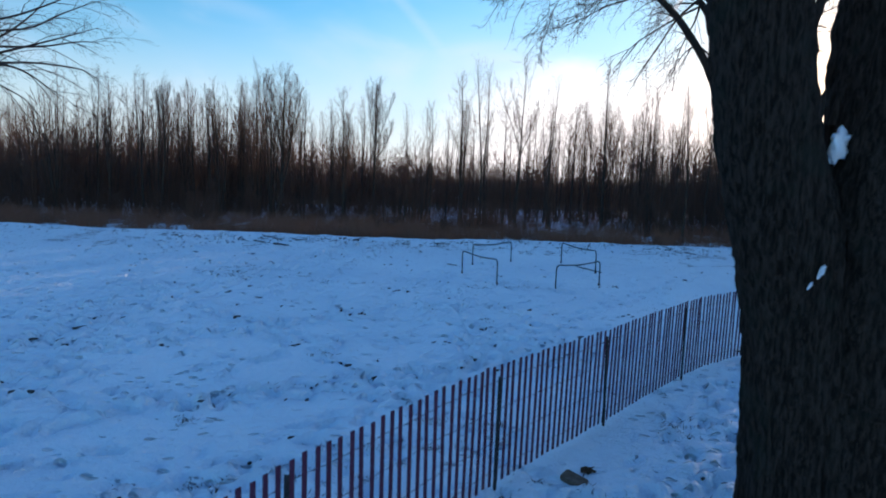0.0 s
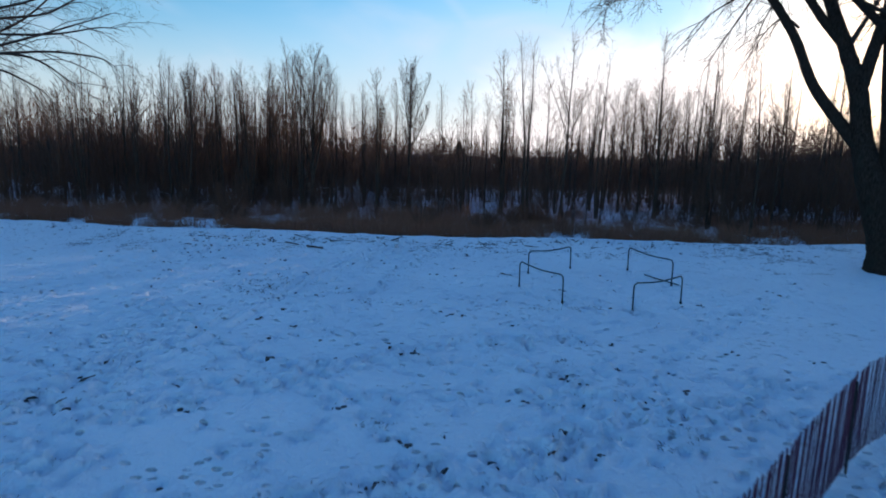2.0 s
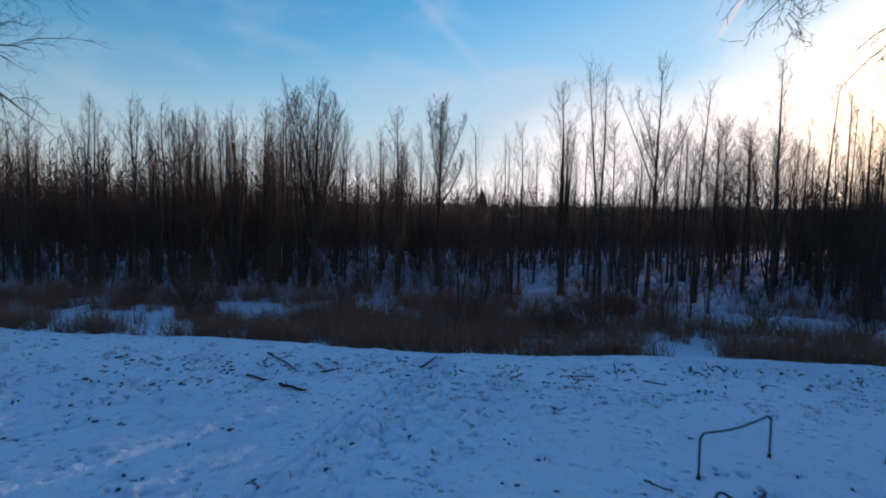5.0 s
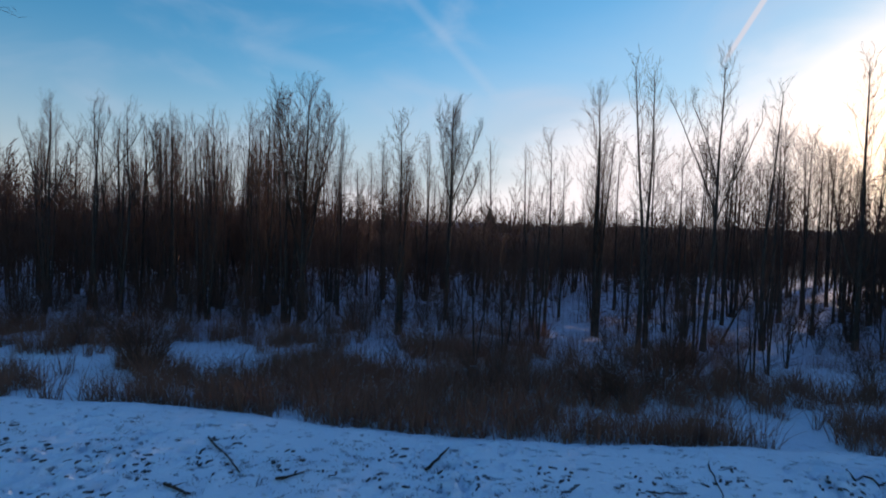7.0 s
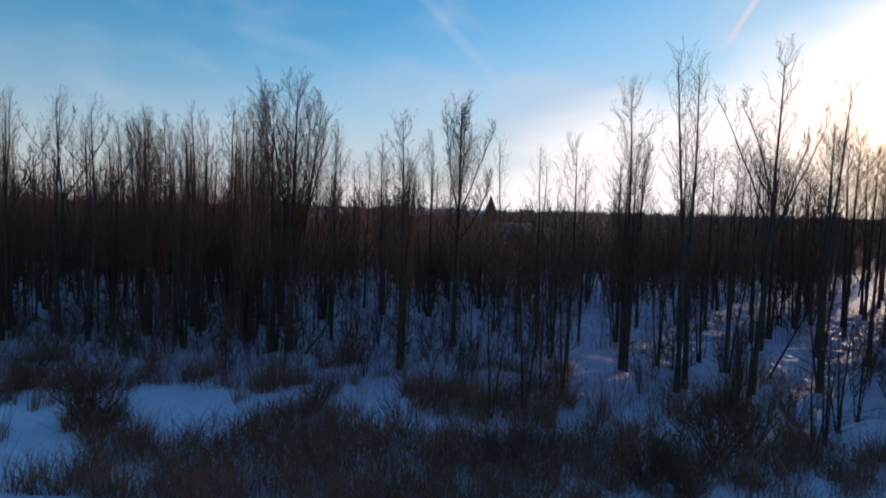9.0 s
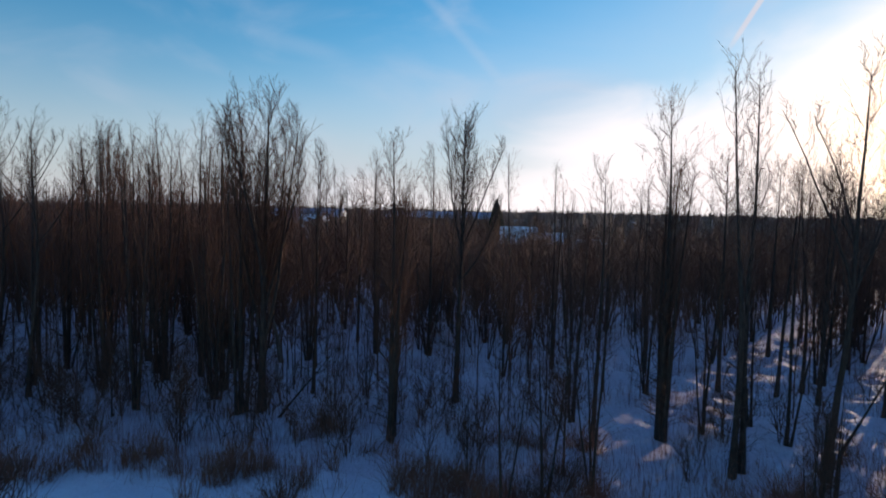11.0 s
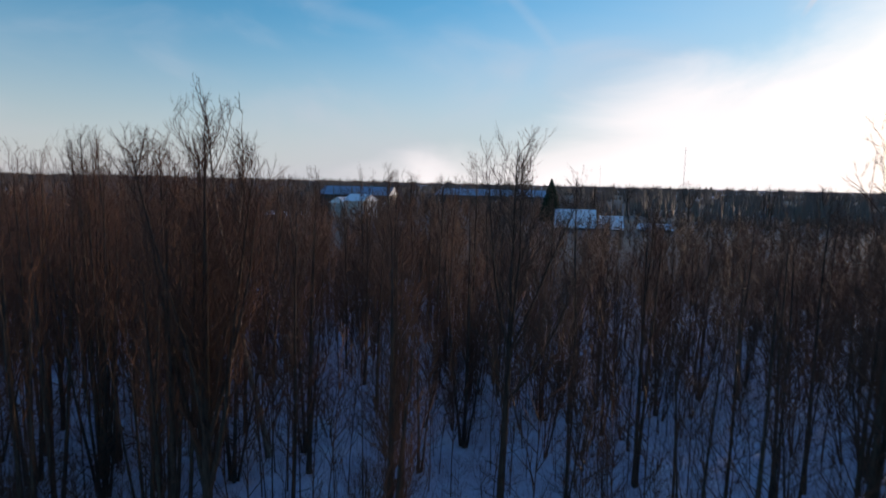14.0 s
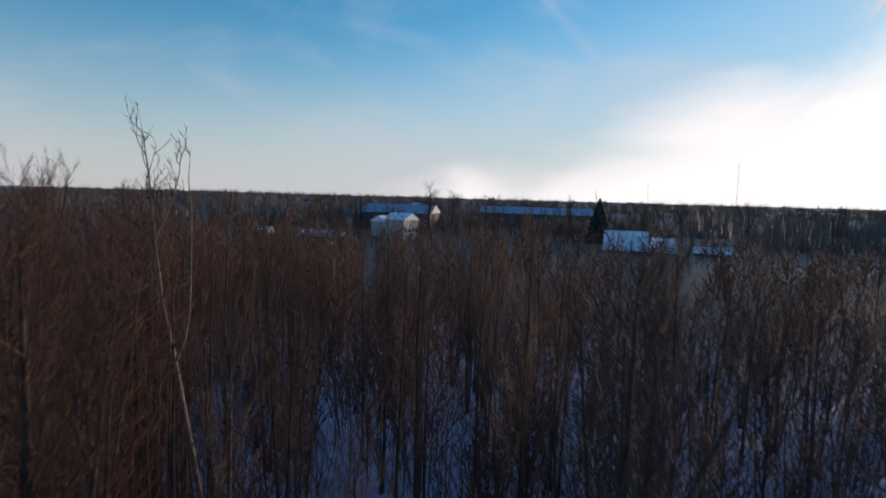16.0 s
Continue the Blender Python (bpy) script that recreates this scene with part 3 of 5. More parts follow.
kind_of_tree("clump", red, 27, 8.0, 0.05, 0.22, 0.07, 16, 2, 2, stems=5, lean=(0.05, 0.13))
kind_of_tree("pole", grey, 19, 8.4, 0.05, 0.34, 0.06, 20, 2, 2)
kind_of_tree("wild_birch", pale, 66, 11.4, 0.085, 0.52, 0.035, 12, 1, 2, forks=[(0.56, 0.0, 0.85, 0.92), (0.78, 0.3, 0.5, 0.8), (0.67, 2.9, 0.6, 0.6)], wander=0.045, low=4, fine=0.009)
kind_of_tree("crooked", grey, 56, 10.0, 0.075, 0.42, 0.05, 16, 2, 2, forks=[(0.56, 0.1, 0.55, 0.95), (0.67, 3.2, 0.5, 0.9), (0.78, 1.0, 0.6, 0.9)], wander=0.03, low=4)
# added tree: its high crown stops sun to the field, its bole lets it under
kind_of_tree("high_crowned", red, 71, 10.0, 0.085, 0.38, 0.13, 64, 2, 2, low=0)
kind_of_tree("sapling", red, 20, 3.4, 0.03, 0.30, 0.16, 18, 2, 2, forks=[(0.34, 0.5, 0.6, 0.8), (0.45, 3.4, 0.6, 0.8)], low=3)
kind_of_tree("whip", red, 21, 3.6, 0.018, 0.20, 0.10, 14, 2, 1, stems=4, low=2)
kind_of_tree("leaning", grey, 22, 3.2, 0.035, 0.35, 0.15, 18, 2, 2, low=3)

HEROES = [
    ("dense", -11.68, 38.3, 9.2), ("fan", -11.1, 38.5, 9.9), ("spindle", -6.75, 37.2, 8.5), ("goblet", -5.16, 40.37, 9.6), ("narrow_b", -16.39, 39.95, 8.8),
    ("narrow", -16.07, 44.22, 9.4), ("narrow", -11.13, 43.6, 8.9), ("tall_thin", -3.45, 49.3, 9.3), ("narrow", -1.1, 37.5, 7.9), ("pole", -0.05, 42.2, 7.5),
    ("alder", 2.12, 45.3, 8.0), ("spindle", 0.92, 38.3, 9.8), ("alder_b", 1.5, 42.2, 5.3), ("alder_b", 2.21, 38.6, 5.2), ("tall_thin", 2.09, 36.1, 10.4),
    ("tall_thin", 2.42, 36.4, 10.3), ("narrow", 3.2, 46.0, 8.6), ("forked", 4.34, 36.2, 10.4), ("alder", 11.2, 47.6, 8.0), ("alder_b", 6.6, 36.7, 5.6),
    ("tall_thin", 6.5, 36.6, 9.5), ("skirted", 10.2, 37.6, 10.9), ("pole", 12.6, 43.4, 8.2), ("tall_thin", -20.5, 38.8, 9.2), ("crooked", -19.3, 38.7, 9.4),
    ("crooked", -21.9, 40.2, 9.8), ("forked", -25.3, 41.6, 10.2), ("goblet", -24.5, 49.8, 10.6), ("narrow", -19.9, 49.2, 10.0), ("narrow", -7.45, 51.2, 9.8),
    ("narrow", -17.6, 40.1, 8.6), ("narrow_b", -16.9, 42.0, 8.6), ("alder", -22.4, 38.2, 7.6), ("wild_birch", -12.8, 44.3, 11.7), ("dense", -9.3, 46.6, 9.0),
    ("alder", -14.4, 45.6, 8.8), ("narrow_b", -18.2, 43.6, 9.2), ("alder", -20.4, 44.2, 8.8), ("pole", -21.8, 42.0, 9.0), ("clump", -13.0, 42.6, 8.9), ("alder_b", -16.6, 47.2, 8.9), ("tall_thin", -22.8, 46.0, 9.6), ("clump", -11.9, 45.0, 8.5), ("alder_b", -19.4, 48.6, 9.0), ("narrow", -10.8, 49.0, 8.4), ("clump", -6.9, 46.4, 8.5), ("narrow_b", -1.6, 45.2, 8.3), ("round", -19.0, 46.0, 8.8), ("dense", -13.4, 40.4, 9.5), ("dense", -15.0, 41.9, 9.8), ("spindle", -14.2, 43.2, 9.7), ("dense", -17.2, 43.0, 9.8), ("spindle", -16.2, 45.8, 10.0), ("dense", -18.6, 41.4, 9.5), ("dense", -20.8, 46.4, 10.0),
    ("narrow", 7.2, 42.2, 8.6), ("dense", 13.4, 38.4, 9.6), ("dense", 11.9, 33.8, 8.0), ("tall_thin", 12.6, 30.5, 8.5), ("narrow", 14.6, 32.6, 7.4), ("alder", 16.2, 31.2, 6.6), ("narrow_b", 18.2, 33.6, 7.6), ("alder", 13.2, 35.2, 6.8), ("tall_thin", 13.0, 38.9, 9.8), ("narrow", 15.6, 39.2, 9.4), ("narrow_b", 16.4, 41.0, 8.8), ("round", 18.9, 40.0, 9.6), ("tall_thin", 20.6, 39.0, 9.9), ("dense", 22.4, 41.2, 9.8), ("narrow", 24.6, 39.6, 9.4), ("forked", 27.0, 41.0, 9.8), ("narrow_b", 14.2, 43.4, 9.0), ("narrow", 18.0, 44.2, 9.2), ("dense", 21.0, 45.0, 9.2), ("narrow_b", 25.8, 44.6, 9.4), ("tall_thin", 29.6, 42.0, 9.8), ("narrow", 32.0, 40.0, 9.4), ("dense", 8.6, 44.8, 8.4), ("narrow", 6.2, 43.0, 8.2),
    # added along the sun's gaps to keep streaks of light off the field
    ("high_crowned", 9.0, 41.6, 8.8), ("high_crowned", 10.3, 43.6, 9.2), ("high_crowned", 6.5, 46.5, 8.6), ("high_crowned", 4.3, 43.3, 8.8), ("high_crowned", 16.7, 59.8, 9.4), ("high_crowned", 18.7, 62.3, 9.5), ("high_crowned", 20.7, 65.0, 9.6), ("high_crowned", 22.6, 59.6, 9.4), ("high_crowned", 24.8, 62.4, 9.4), ("high_crowned", 12.3, 45.6, 9.4), ("high_crowned", 13.7, 48.2, 9.2), ("high_crowned", 16.2, 50.7, 9.4), ("high_crowned", 17.6, 53.3, 9.4), ("high_crowned", 20.2, 56.0, 9.4), ("high_crowned", 8.6, 49.2, 9.2), ("high_crowned", 10.7, 51.5, 9.4), ("high_crowned", 12.6, 54.5, 9.4), ("high_crowned", 15.3, 57.6, 9.4),
]
AS_BUILT = ("fan", "forked", "goblet", "wild_birch", "crooked", "skirted")  # their limbs point where they stand
LABELS = {
    "narrow": "slender bare tree with ascending red-brown twigs", "narrow_b": "slender double-stemmed bare tree in snow", "dense": "bare tree with a dense upright brush of twigs",
    "tall_thin": "tall thin bare tree with sparse grey twigs", "forked": "bare tree forking into spreading grey limbs", "round": "bare tree with a rounded fan of fine twigs",
    "alder": "bare young tree with two stems in snow", "alder_b": "bushy bare young tree with several stems", "pole": "thin bare pole-like tree with few twigs",
    "spindle": "dense spindle-shaped bare tree of several upright stems", "fan": "bare tree with a broad fan of rising limbs", "goblet": "bare tree with a goblet-shaped grey crown",
    "high_crowned": "added bare tree with a clear bole, its twiggy top shading the field",
    "skirted": "tall bare tree, thin above a wide skirt of twigs", "clump": "close clump of slender bare stems in snow", "wild_birch": "pale-barked birch forking high into two crooked limbs",
    "crooked": "thin bare tree with crooked spreading arms", "sapling": "small bare sapling forking low over the snow", "whip": "clump of thin bare whips in snow", "leaning": "small bare tree leaning to one side",
}


def in_lane(x, y, more=0.0):
    """Two gaps added in the wood so the low sun streaks its floor."""
    s, c = math.sin(radians(SUN_AZ)), math.cos(radians(SUN_AZ))
    for ax, ay, w in ((1.45, 39.5, 0.6), (6.3, 37.9, 0.5)):
        off = (x - ax) * c - (y - ay) * s
        if abs(off) < w + more and y > 33:
            return True
    return False


rng = np.random.default_rng(31)
spots = []
for key, x, y, h in HEROES:
    turn = rng.uniform(0, 360)
    plant(key, x, y, h, 0.0 if key in AS_BUILT else turn, LABELS[key], lean=(rng.normal(0, 0.7), -8.0 if key == "wild_birch" else rng.normal(0, 0.7)))
    spots.append((x, y))
# from the first alder_b on, saplings are added to keep sun off the field
for key, x, y, h in [("sapling", -2.08, 35.4, 3.4), ("sapling", -12.5, 36.3, 2.6), ("sapling", -15.2, 37.2, 2.4), ("whip", -8.1, 40.0, 2.6), ("whip", -4.4, 35.2, 2.0), ("whip", -10.5, 36.4, 2.0), ("whip", -2.6, 43.9, 2.6), ("sapling", -15.2, 38.4, 3.2), ("alder_b", -2.7, 34.0, 3.9), ("alder_b", -1.5, 34.7, 4.2), ("alder", -3.6, 33.2, 3.6), ("alder_b", 5.3, 33.4, 3.3), ("alder_b", 4.5, 32.5, 2.8), ("whip", 6.2, 34.2, 3.0), ("whip", 2.7, 33.3, 3.0), ("alder_b", 3.3, 34.0, 3.2), ("whip", 2.2, 32.7, 2.6), ("whip", 3.0, 33.9, 2.8), ("alder", 3.8, 31.8, 2.6)]:
    plant(key, x, y, h, rng.uniform(0, 360), LABELS[key], "sapling", "saplings at the edge of the wood", "sapling")
plant("leaning", -10.34, 38.0, 2.9, 0, LABELS["leaning"], "sapling", "saplings at the edge of the wood", "sapling", (0, 38))
plant("leaning", 5.6, 37.9, 3.6, 0, LABELS["leaning"], "sapling", "saplings at the edge of the wood", "sapling", (0, 24))
FILL = ["narrow", "clump", "alder", "alder_b", "pole", "narrow_b", "alder", "clump", "pole"]
made = 0
while made < 190:
    y = 37.5 + 26 * rng.random() ** 1.1
    x = -4 + rng.uniform(-1, 1) * (20 + (y - 30) * 0.9)
    if y < 39.5 + 0.08 * max(-x - 12, 0) and abs(x + 4) < 40 and rng.random() < 0.7:
        continue
    if x < -9 and y < 52 and rng.random() < 0.3:
        continue
    if in_lane(x, y, 1.0) or min((x - a) ** 2 + (y - b) ** 2 for a, b in spots) < 1.15:
        continue
    key = FILL[int(rng.random() * len(FILL))]
    h = rng.uniform(4.6, 7.0)
    if rng.random() < 0.14:
        key, h = ("tall_thin", "pole", "narrow")[int(rng.integers(3))], rng.uniform(7.6, 9.2)
    if x < -9:
        h = max(h, rng.uniform(7.4, 9.7) + (0.4 if x < -13 else 0.0))
    plant(key, x, y, h, rng.uniform(0, 360), LABELS[key], lean=(rng.normal(0, 1.5), rng.normal(0, 1.5)))
    spots.append((x, y))
    made += 1


# ---- further woods ----
def brush(seed, h, boughs, subs, r, low=0.1, spread=0.16, stems=1, fine=0.009, peak=0.7):
    """A simpler bare tree or bush for the distance, as arrays."""
    rng = np.random.default_rng(seed)
    s = Shape()
    for k in range(stems):
        az, tilt = rng.uniform(0, 6.28), (0.0 if stems == 1 else rng.uniform(0.08, 0.4))
        hh = h * (1.0 if k == 0 else rng.uniform(0.65, 1.0))
        P = bough(rng, (0, 0, -0.2), (math.cos(az) * tilt, math.sin(az) * tilt, 1), hh + 0.2, (0, 0, 0.4), 4, 0.035)
        s.tube(P, [r, r * 0.75, r * 0.5, r * 0.28, 0.004], 3)
        u = low + (0.97 - low) * (np.arange(boughs) + rng.random(boughs)) / boughs
        i = np.minimum((u * 4).astype(int), 3)
        at = P[i] + (P[i + 1] - P[i]) * (u * 4 - i)[:, None]
        a = rng.uniform(0, 6.28, boughs)
        out = spread * hh * (np.sin(math.pi * (0.15 + 0.85 * u) ** peak) ** 0.7 + 0.08) * rng.uniform(0.5, 1.15, boughs)
        E = at + np.stack((np.cos(a) * out, np.sin(a) * out, (hh * 0.30 * (1 - u) + 0.25) * rng.uniform(0.6, 1.2, boughs)), -1)
        s.cones(at, E, np.full(boughs, max(r * 0.28, fine * 1.3)))
        L = np.linalg.norm(E - at, axis=1)
        b, w, l = offshoots(rng, at, (E - at) / L[:, None], L, subs, 0.75, 0.6, 0.3)
        s.cones(b, b + w * l[:, None], np.full(len(b), fine))
    return s.arrays()


def copse(seed):
    """A far clump of bare trees: a fan of stems, as arrays."""
    rng = np.random.default_rng(seed)
    s = Shape()
    for i in range(18):
        az, w = rng.uniform(0, 6.28), rng.uniform(0, 6.5)
        b = np.array((math.cos(az) * w, math.sin(az) * w, -0.5))
        s.tube([b, b + np.array((rng.normal(0, 0.7), rng.normal(0, 0.7), rng.uniform(3.0, 7.5)))], [rng.uniform(0.25, 0.7), 0.05], 3)
    return s.arrays()


def thicket(name, label, protos, count, place, sizes, mat, seed):
    rng = np.random.default_rng(seed)
    s = Shape()
    for i in range(count):
        x, y = place(rng)
        if in_lane(x, y, 0.9):
            continue
        k = rng.uniform(*sizes)
        if x < -9 and y < 62 and sizes[0] < 0.5:
            k = rng.uniform(0.8, 1.35)
        if x < -12 and 62 < y < 130:
            k *= 1.3
        if x > -7 and y < 46 and sizes[0] < 0.5 and rng.random() < 0.3:
            continue
        s.stamp(protos[i % len(protos)], x, y, lie(x, y), rng.uniform(0, 6.28), k ** 0.7, k)
    return tagged(new(name, s.mesh(name, mat)), label, "woods", kind="stuff")


def belt(y0, y1, c, a, b):
    def place(rng):
        y = y0 + (y1 - y0) * rng.random()
        return c + rng.uniform(-1, 1) * (a + (y - y0) * b), y
    return place


thicket("undergrowth", "thin bare undergrowth between the trees", [brush(50 + i, 5.2, 18, 4, 0.024, 0.30, 0.15, fine=0.0095) for i in range(6)], 1020, belt(38.8, 68, -4, 25, 0.95), (0.4, 1.2), M_TWIG, 1)
thicket("brushwood", "dense low bare brushwood filling the wood", [brush(90 + i, 4.6, 9, 3, 0.024, 0.24, 0.18, 4, 0.013) for i in range(6)], 720, belt(46, 78, -2, 30, 0.9), (0.6, 1.3), M_TWIG, 6)
thicket("wood_behind", "bare brown woodland standing close together", [brush(60 + i, 6.4, 12, 3, 0.045, 0.08, 0.17, 2, 0.02) for i in range(6)], 760, belt(62, 108, -2, 48, 1.0), (0.55, 1.15), M_TWIG, 2)
thicket("distant_wood", "far bare brown woodland", [brush(70 + i, 6.2, 9, 2, 0.07, 0.05, 0.22, 2, 0.055) for i in range(5)], 1150, belt(104, 228, -5, 95, 1.1), (0.55, 1.2), M_WARMTWIG, 3)
thicket("hall_wood", "bare brown trees standing before the far halls", [brush(150 + i, 8.4, 12, 2, 0.09, 0.05, 0.2, 2, 0.07) for i in range(4)], 190, lambda r: (r.uniform(-120, 10), r.uniform(232, 254)), (0.75, 1.12), M_WARMTWIG, 10)
thicket("side_wood", "bare brown woodland beside the field", [brush(75 + i, 6.4, 22, 3, 0.05, 0.08, 0.14, 1, 0.017) for i in range(5)], 460, lambda r: (r.choice([-1, 1]) * r.uniform(26, 80) + 2, r.uniform(36, 66)), (0.8, 1.25), M_TWIG, 5)
thicket("wood_margin", "close bare brown trees along the field's far corner", [brush(110 + i, 7.0, 24, 3, 0.05, 0.06, 0.13, 1, 0.014) for i in range(5)], 500, lambda r: (r.uniform(9, 66), 42.5 + 18 * r.random()), (0.7, 1.15), M_TWIG, 7)
thicket("edge_brush", "low bare twiggy shrubs along the edge of the wood", [brush(130 + i, 1.9, 7, 3, 0.014, 0.12, 0.26, 3, 0.0075) for i in range(5)], 300, lambda r: (-30 + 42 * r.random() ** 1.4, 35.4 + 5 * r.random()), (0.55, 1.25), M_TWIG, 8)
thicket("corner_brush", "bare twiggy brush reaching out to the field's bank", [brush(140 + i, 4.0, 14, 4, 0.024, 0.08, 0.17, 2, 0.009) for i in range(5)], 190, lambda r: (10.5 + 30 * r.random(), 29.4 + 9 * r.random()), (0.5, 1.5), M_TWIG, 9)
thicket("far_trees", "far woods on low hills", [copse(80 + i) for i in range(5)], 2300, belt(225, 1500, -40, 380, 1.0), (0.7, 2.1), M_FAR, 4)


# ---- the strip of dry grass behind the bank ----
def blades(name, label, mat, places, heights, wide, lean):
    rng = np.random.default_rng(len(name))
    n = len(places)
    P = np.array([(x, y, lie(x, y) - 0.02) for x, y in places])
    h = rng.uniform(*heights, n)
    az, tilt, face = rng.uniform(0, 6.28, n), np.abs(rng.normal(0, lean, n)), rng.uniform(0, 3.14, n)
    d = np.stack((np.cos(az) * tilt, np.sin(az) * tilt, np.ones(n)), -1)
    w = np.stack((np.cos(face), np.sin(face), np.zeros(n)), -1) * (wide * rng.uniform(0.6, 1.3, n))[:, None]
    mid = P + d * (h * 0.55)[:, None]
    top = mid + (d + np.stack((np.cos(az), np.sin(az), np.zeros(n)), -1) * (tilt * 0.9)[:, None]) * (h * 0.45)[:, None]
    V = np.stack((P - w, P + w, mid + w * 0.7, mid - w * 0.7, top), 1).reshape(-1, 3)
    k = np.arange(n) * 5
    s = Shape()
    s.add(V, np.stack((k, k + 1, k + 2, k + 3), -1), np.stack((k + 3, k + 2, k + 4), -1))
    return tagged(new(name, s.mesh(name, mat)), label, "grass", kind="stuff")


rng = np.random.default_rng(91)
reeds, thin = [], []
while len(reeds) < 72000:
    x, y = rng.uniform(-34, 24), 0.0
    y = float(crest(x)) + 0.6 + 10.5 * rng.random()
    f = float(lattice(np.array(x / 1.7), np.array(y / 1.2), 21)) + 0.7 * float(lattice(np.array(x / 0.55), np.array(y / 0.5), 22))
    want = np.interp(x, [-34, -14, -11, -9.5, -0.3, 1.6, 5, 9, 24], [0.45, 0.30, 0.36, 0.80, 0.68, 0.36, 0.28, 0.4, 0.35]) - 0.5 * max(0.0, (y - crest(x) - 4.9) / 3.0)
    if f + want > 0.35:
        for i in range(7):
            reeds.append((x + rng.normal(0, 0.07), y + rng.normal(0, 0.07)))
weeds = []
while len(weeds) < 30000:
    x, y = rng.uniform(-24, 18), 34.0 + 22 * rng.random() ** 1.5
    f = float(lattice(np.array(x / 1.9), np.array(y / 1.9), 41)) + 0.5 * float(lattice(np.array(x / 0.7), np.array(y / 0.7), 42))
    if f + np.interp(x, [-24, -8, 2, 18], [0.5, 0.35, 0.1, 0.0]) > 0.1:
        for i in range(5):
            weeds.append((x + rng.normal(0, 0.12), y + rng.normal(0, 0.12)))
blades("woodland_weeds", "thin dead weed stalks in the snow under the trees", M_GRASS, weeds, (0.2, 0.8), 0.0045, 0.25)
blades("dry_grass", "tall dry brown grass and reeds standing in snow", M_GRASS, reeds, (0.3, 1.0), 0.0075, 0.6)
stubble = []
while len(stubble) < 21000:
    x, y = rng.uniform(-26, 14), rng.uniform(2.8, 26.3)
    f = float(lattice(np.array(x / 1.1), np.array(y / 0.9), 31)) + 0.6 * float(lattice(np.array(x / 5.0), np.array(y / 3.0), 32))
    if f > np.interp(y, [3, 14, 20, 23, 26], [0.86, 0.86, 0.75, 0.35, 0.5]):
        c = int(rng.integers(5, 26))
        ax, ay = rng.normal(0, 0.05), rng.normal(0, 0.03)
        for i in range(c):
            stubble.append((x + rng.normal(0, 0.05) + ax * i * 0.1, y + rng.normal(0, 0.04)))
for cx, cy, deep in PRINTS:
    if deep > 0.07 and rng.random() < 0.35:
        for i in range(int(rng.integers(3, 12))):
            stubble.append((cx + rng.normal(0, 0.05), cy + rng.normal(0, 0.035)))
blades("grass_stubble", "dark stubble of grass poking through snow", M_TUFT, stubble, (0.02, 0.07), 0.007, 0.9)


# ---- broken turf and sticks on the snow ----
rng = np.random.default_rng(57)
clods = Shape()
places = [(rng.uniform(-11.9, -8.4), rng.uniform(22.3, 25.3)) for i in range(62)]
places += [(-8.4 + 13 * (int(rng.integers(9)) + rng.normal(0.5, 0.22)) / 9, 24.6 + rng.normal(0, 0.5)) for i in range(85)]
places += [(rng.uniform(-26, -12), 26.0 + rng.normal(0, 0.7)) for i in range(50)]
places += [(rng.uniform(4.5, 12), 24.9 + rng.normal(0, 0.6)) for i in range(60)]
places += [(rng.uniform(-13, 8), rng.uniform(9, 22)) for i in range(50)]
places += [(cx, cy) for cx, cy, deep in PRINTS if deep > 0.08 and rng.random() < 0.16]
for x, y in places:
    if y > float(crest(np.array(x))) - 0.5:
        continue
    for i in range(int(rng.integers(1, 4))):
        cx, cy = x + rng.normal(0, 0.09), y + rng.normal(0, 0.06)
        long, wide, high, turn = rng.uniform(0.03, 0.06) + 0.07 * rng.random() ** 3, rng.uniform(0.018, 0.036), rng.uniform(0.008, 0.025), rng.normal(0.5, 0.6)
        a = np.arange(7) * 6.2832 / 7
        jag = rng.uniform(0.6, 1.25, (2, 7))
        ring = np.concatenate([np.stack((np.cos(a) * long * k * j, np.sin(a) * wide * k * j, np.full(7, z)), -1) for k, j, z in ((1.0, jag[0], -0.02), (0.7, jag[1], high))])
        V = np.vstack((ring, (0, 0, high * rng.uniform(0.7, 1.3))))
        c, q = math.cos(turn), math.sin(turn)
        V = np.stack((cx + c * V[:, 0] - q * V[:, 1], cy + q * V[:, 0] + c * V[:, 1], lie(cx, cy) + V[:, 2]), -1)
        i7 = np.arange(7)
        j7 = (i7 + 1) % 7
        clods.add(V, np.stack((i7, j7, j7 + 7, i7 + 7), -1), np.stack((i7 + 7, j7 + 7, np.full(7, 14)), -1))
tagged(new("turf_clods", clods.mesh("turf_clods", M_TURF, False)), "dark clods of turf and dead leaves scattered on snow", "clods", kind="stuff")
STICKS = [((-7.98, 23.64), (-7.42, 23.47), 0.030), ((-7.02, 23.23), (-6.33, 22.94), 0.040), ((-8.17, 25.40), (-6.95, 24.16), 0.020), ((-3.99, 24.73), (-3.70, 25.62), 0.028), ((-0.44, 24.45), (0.16, 24.53), 0.016),
          ((0.86, 25.55), (0.64, 24.34), 0.014), ((0.11, 19.77), (0.45, 19.42), 0.016), ((-6.3, 24.0), (-5.95, 24.25), 0.026), ((1.2, 24.3), (1.75, 24.15), 0.016), ((3.0, 25.4), (3.5, 25.0), 0.02)]
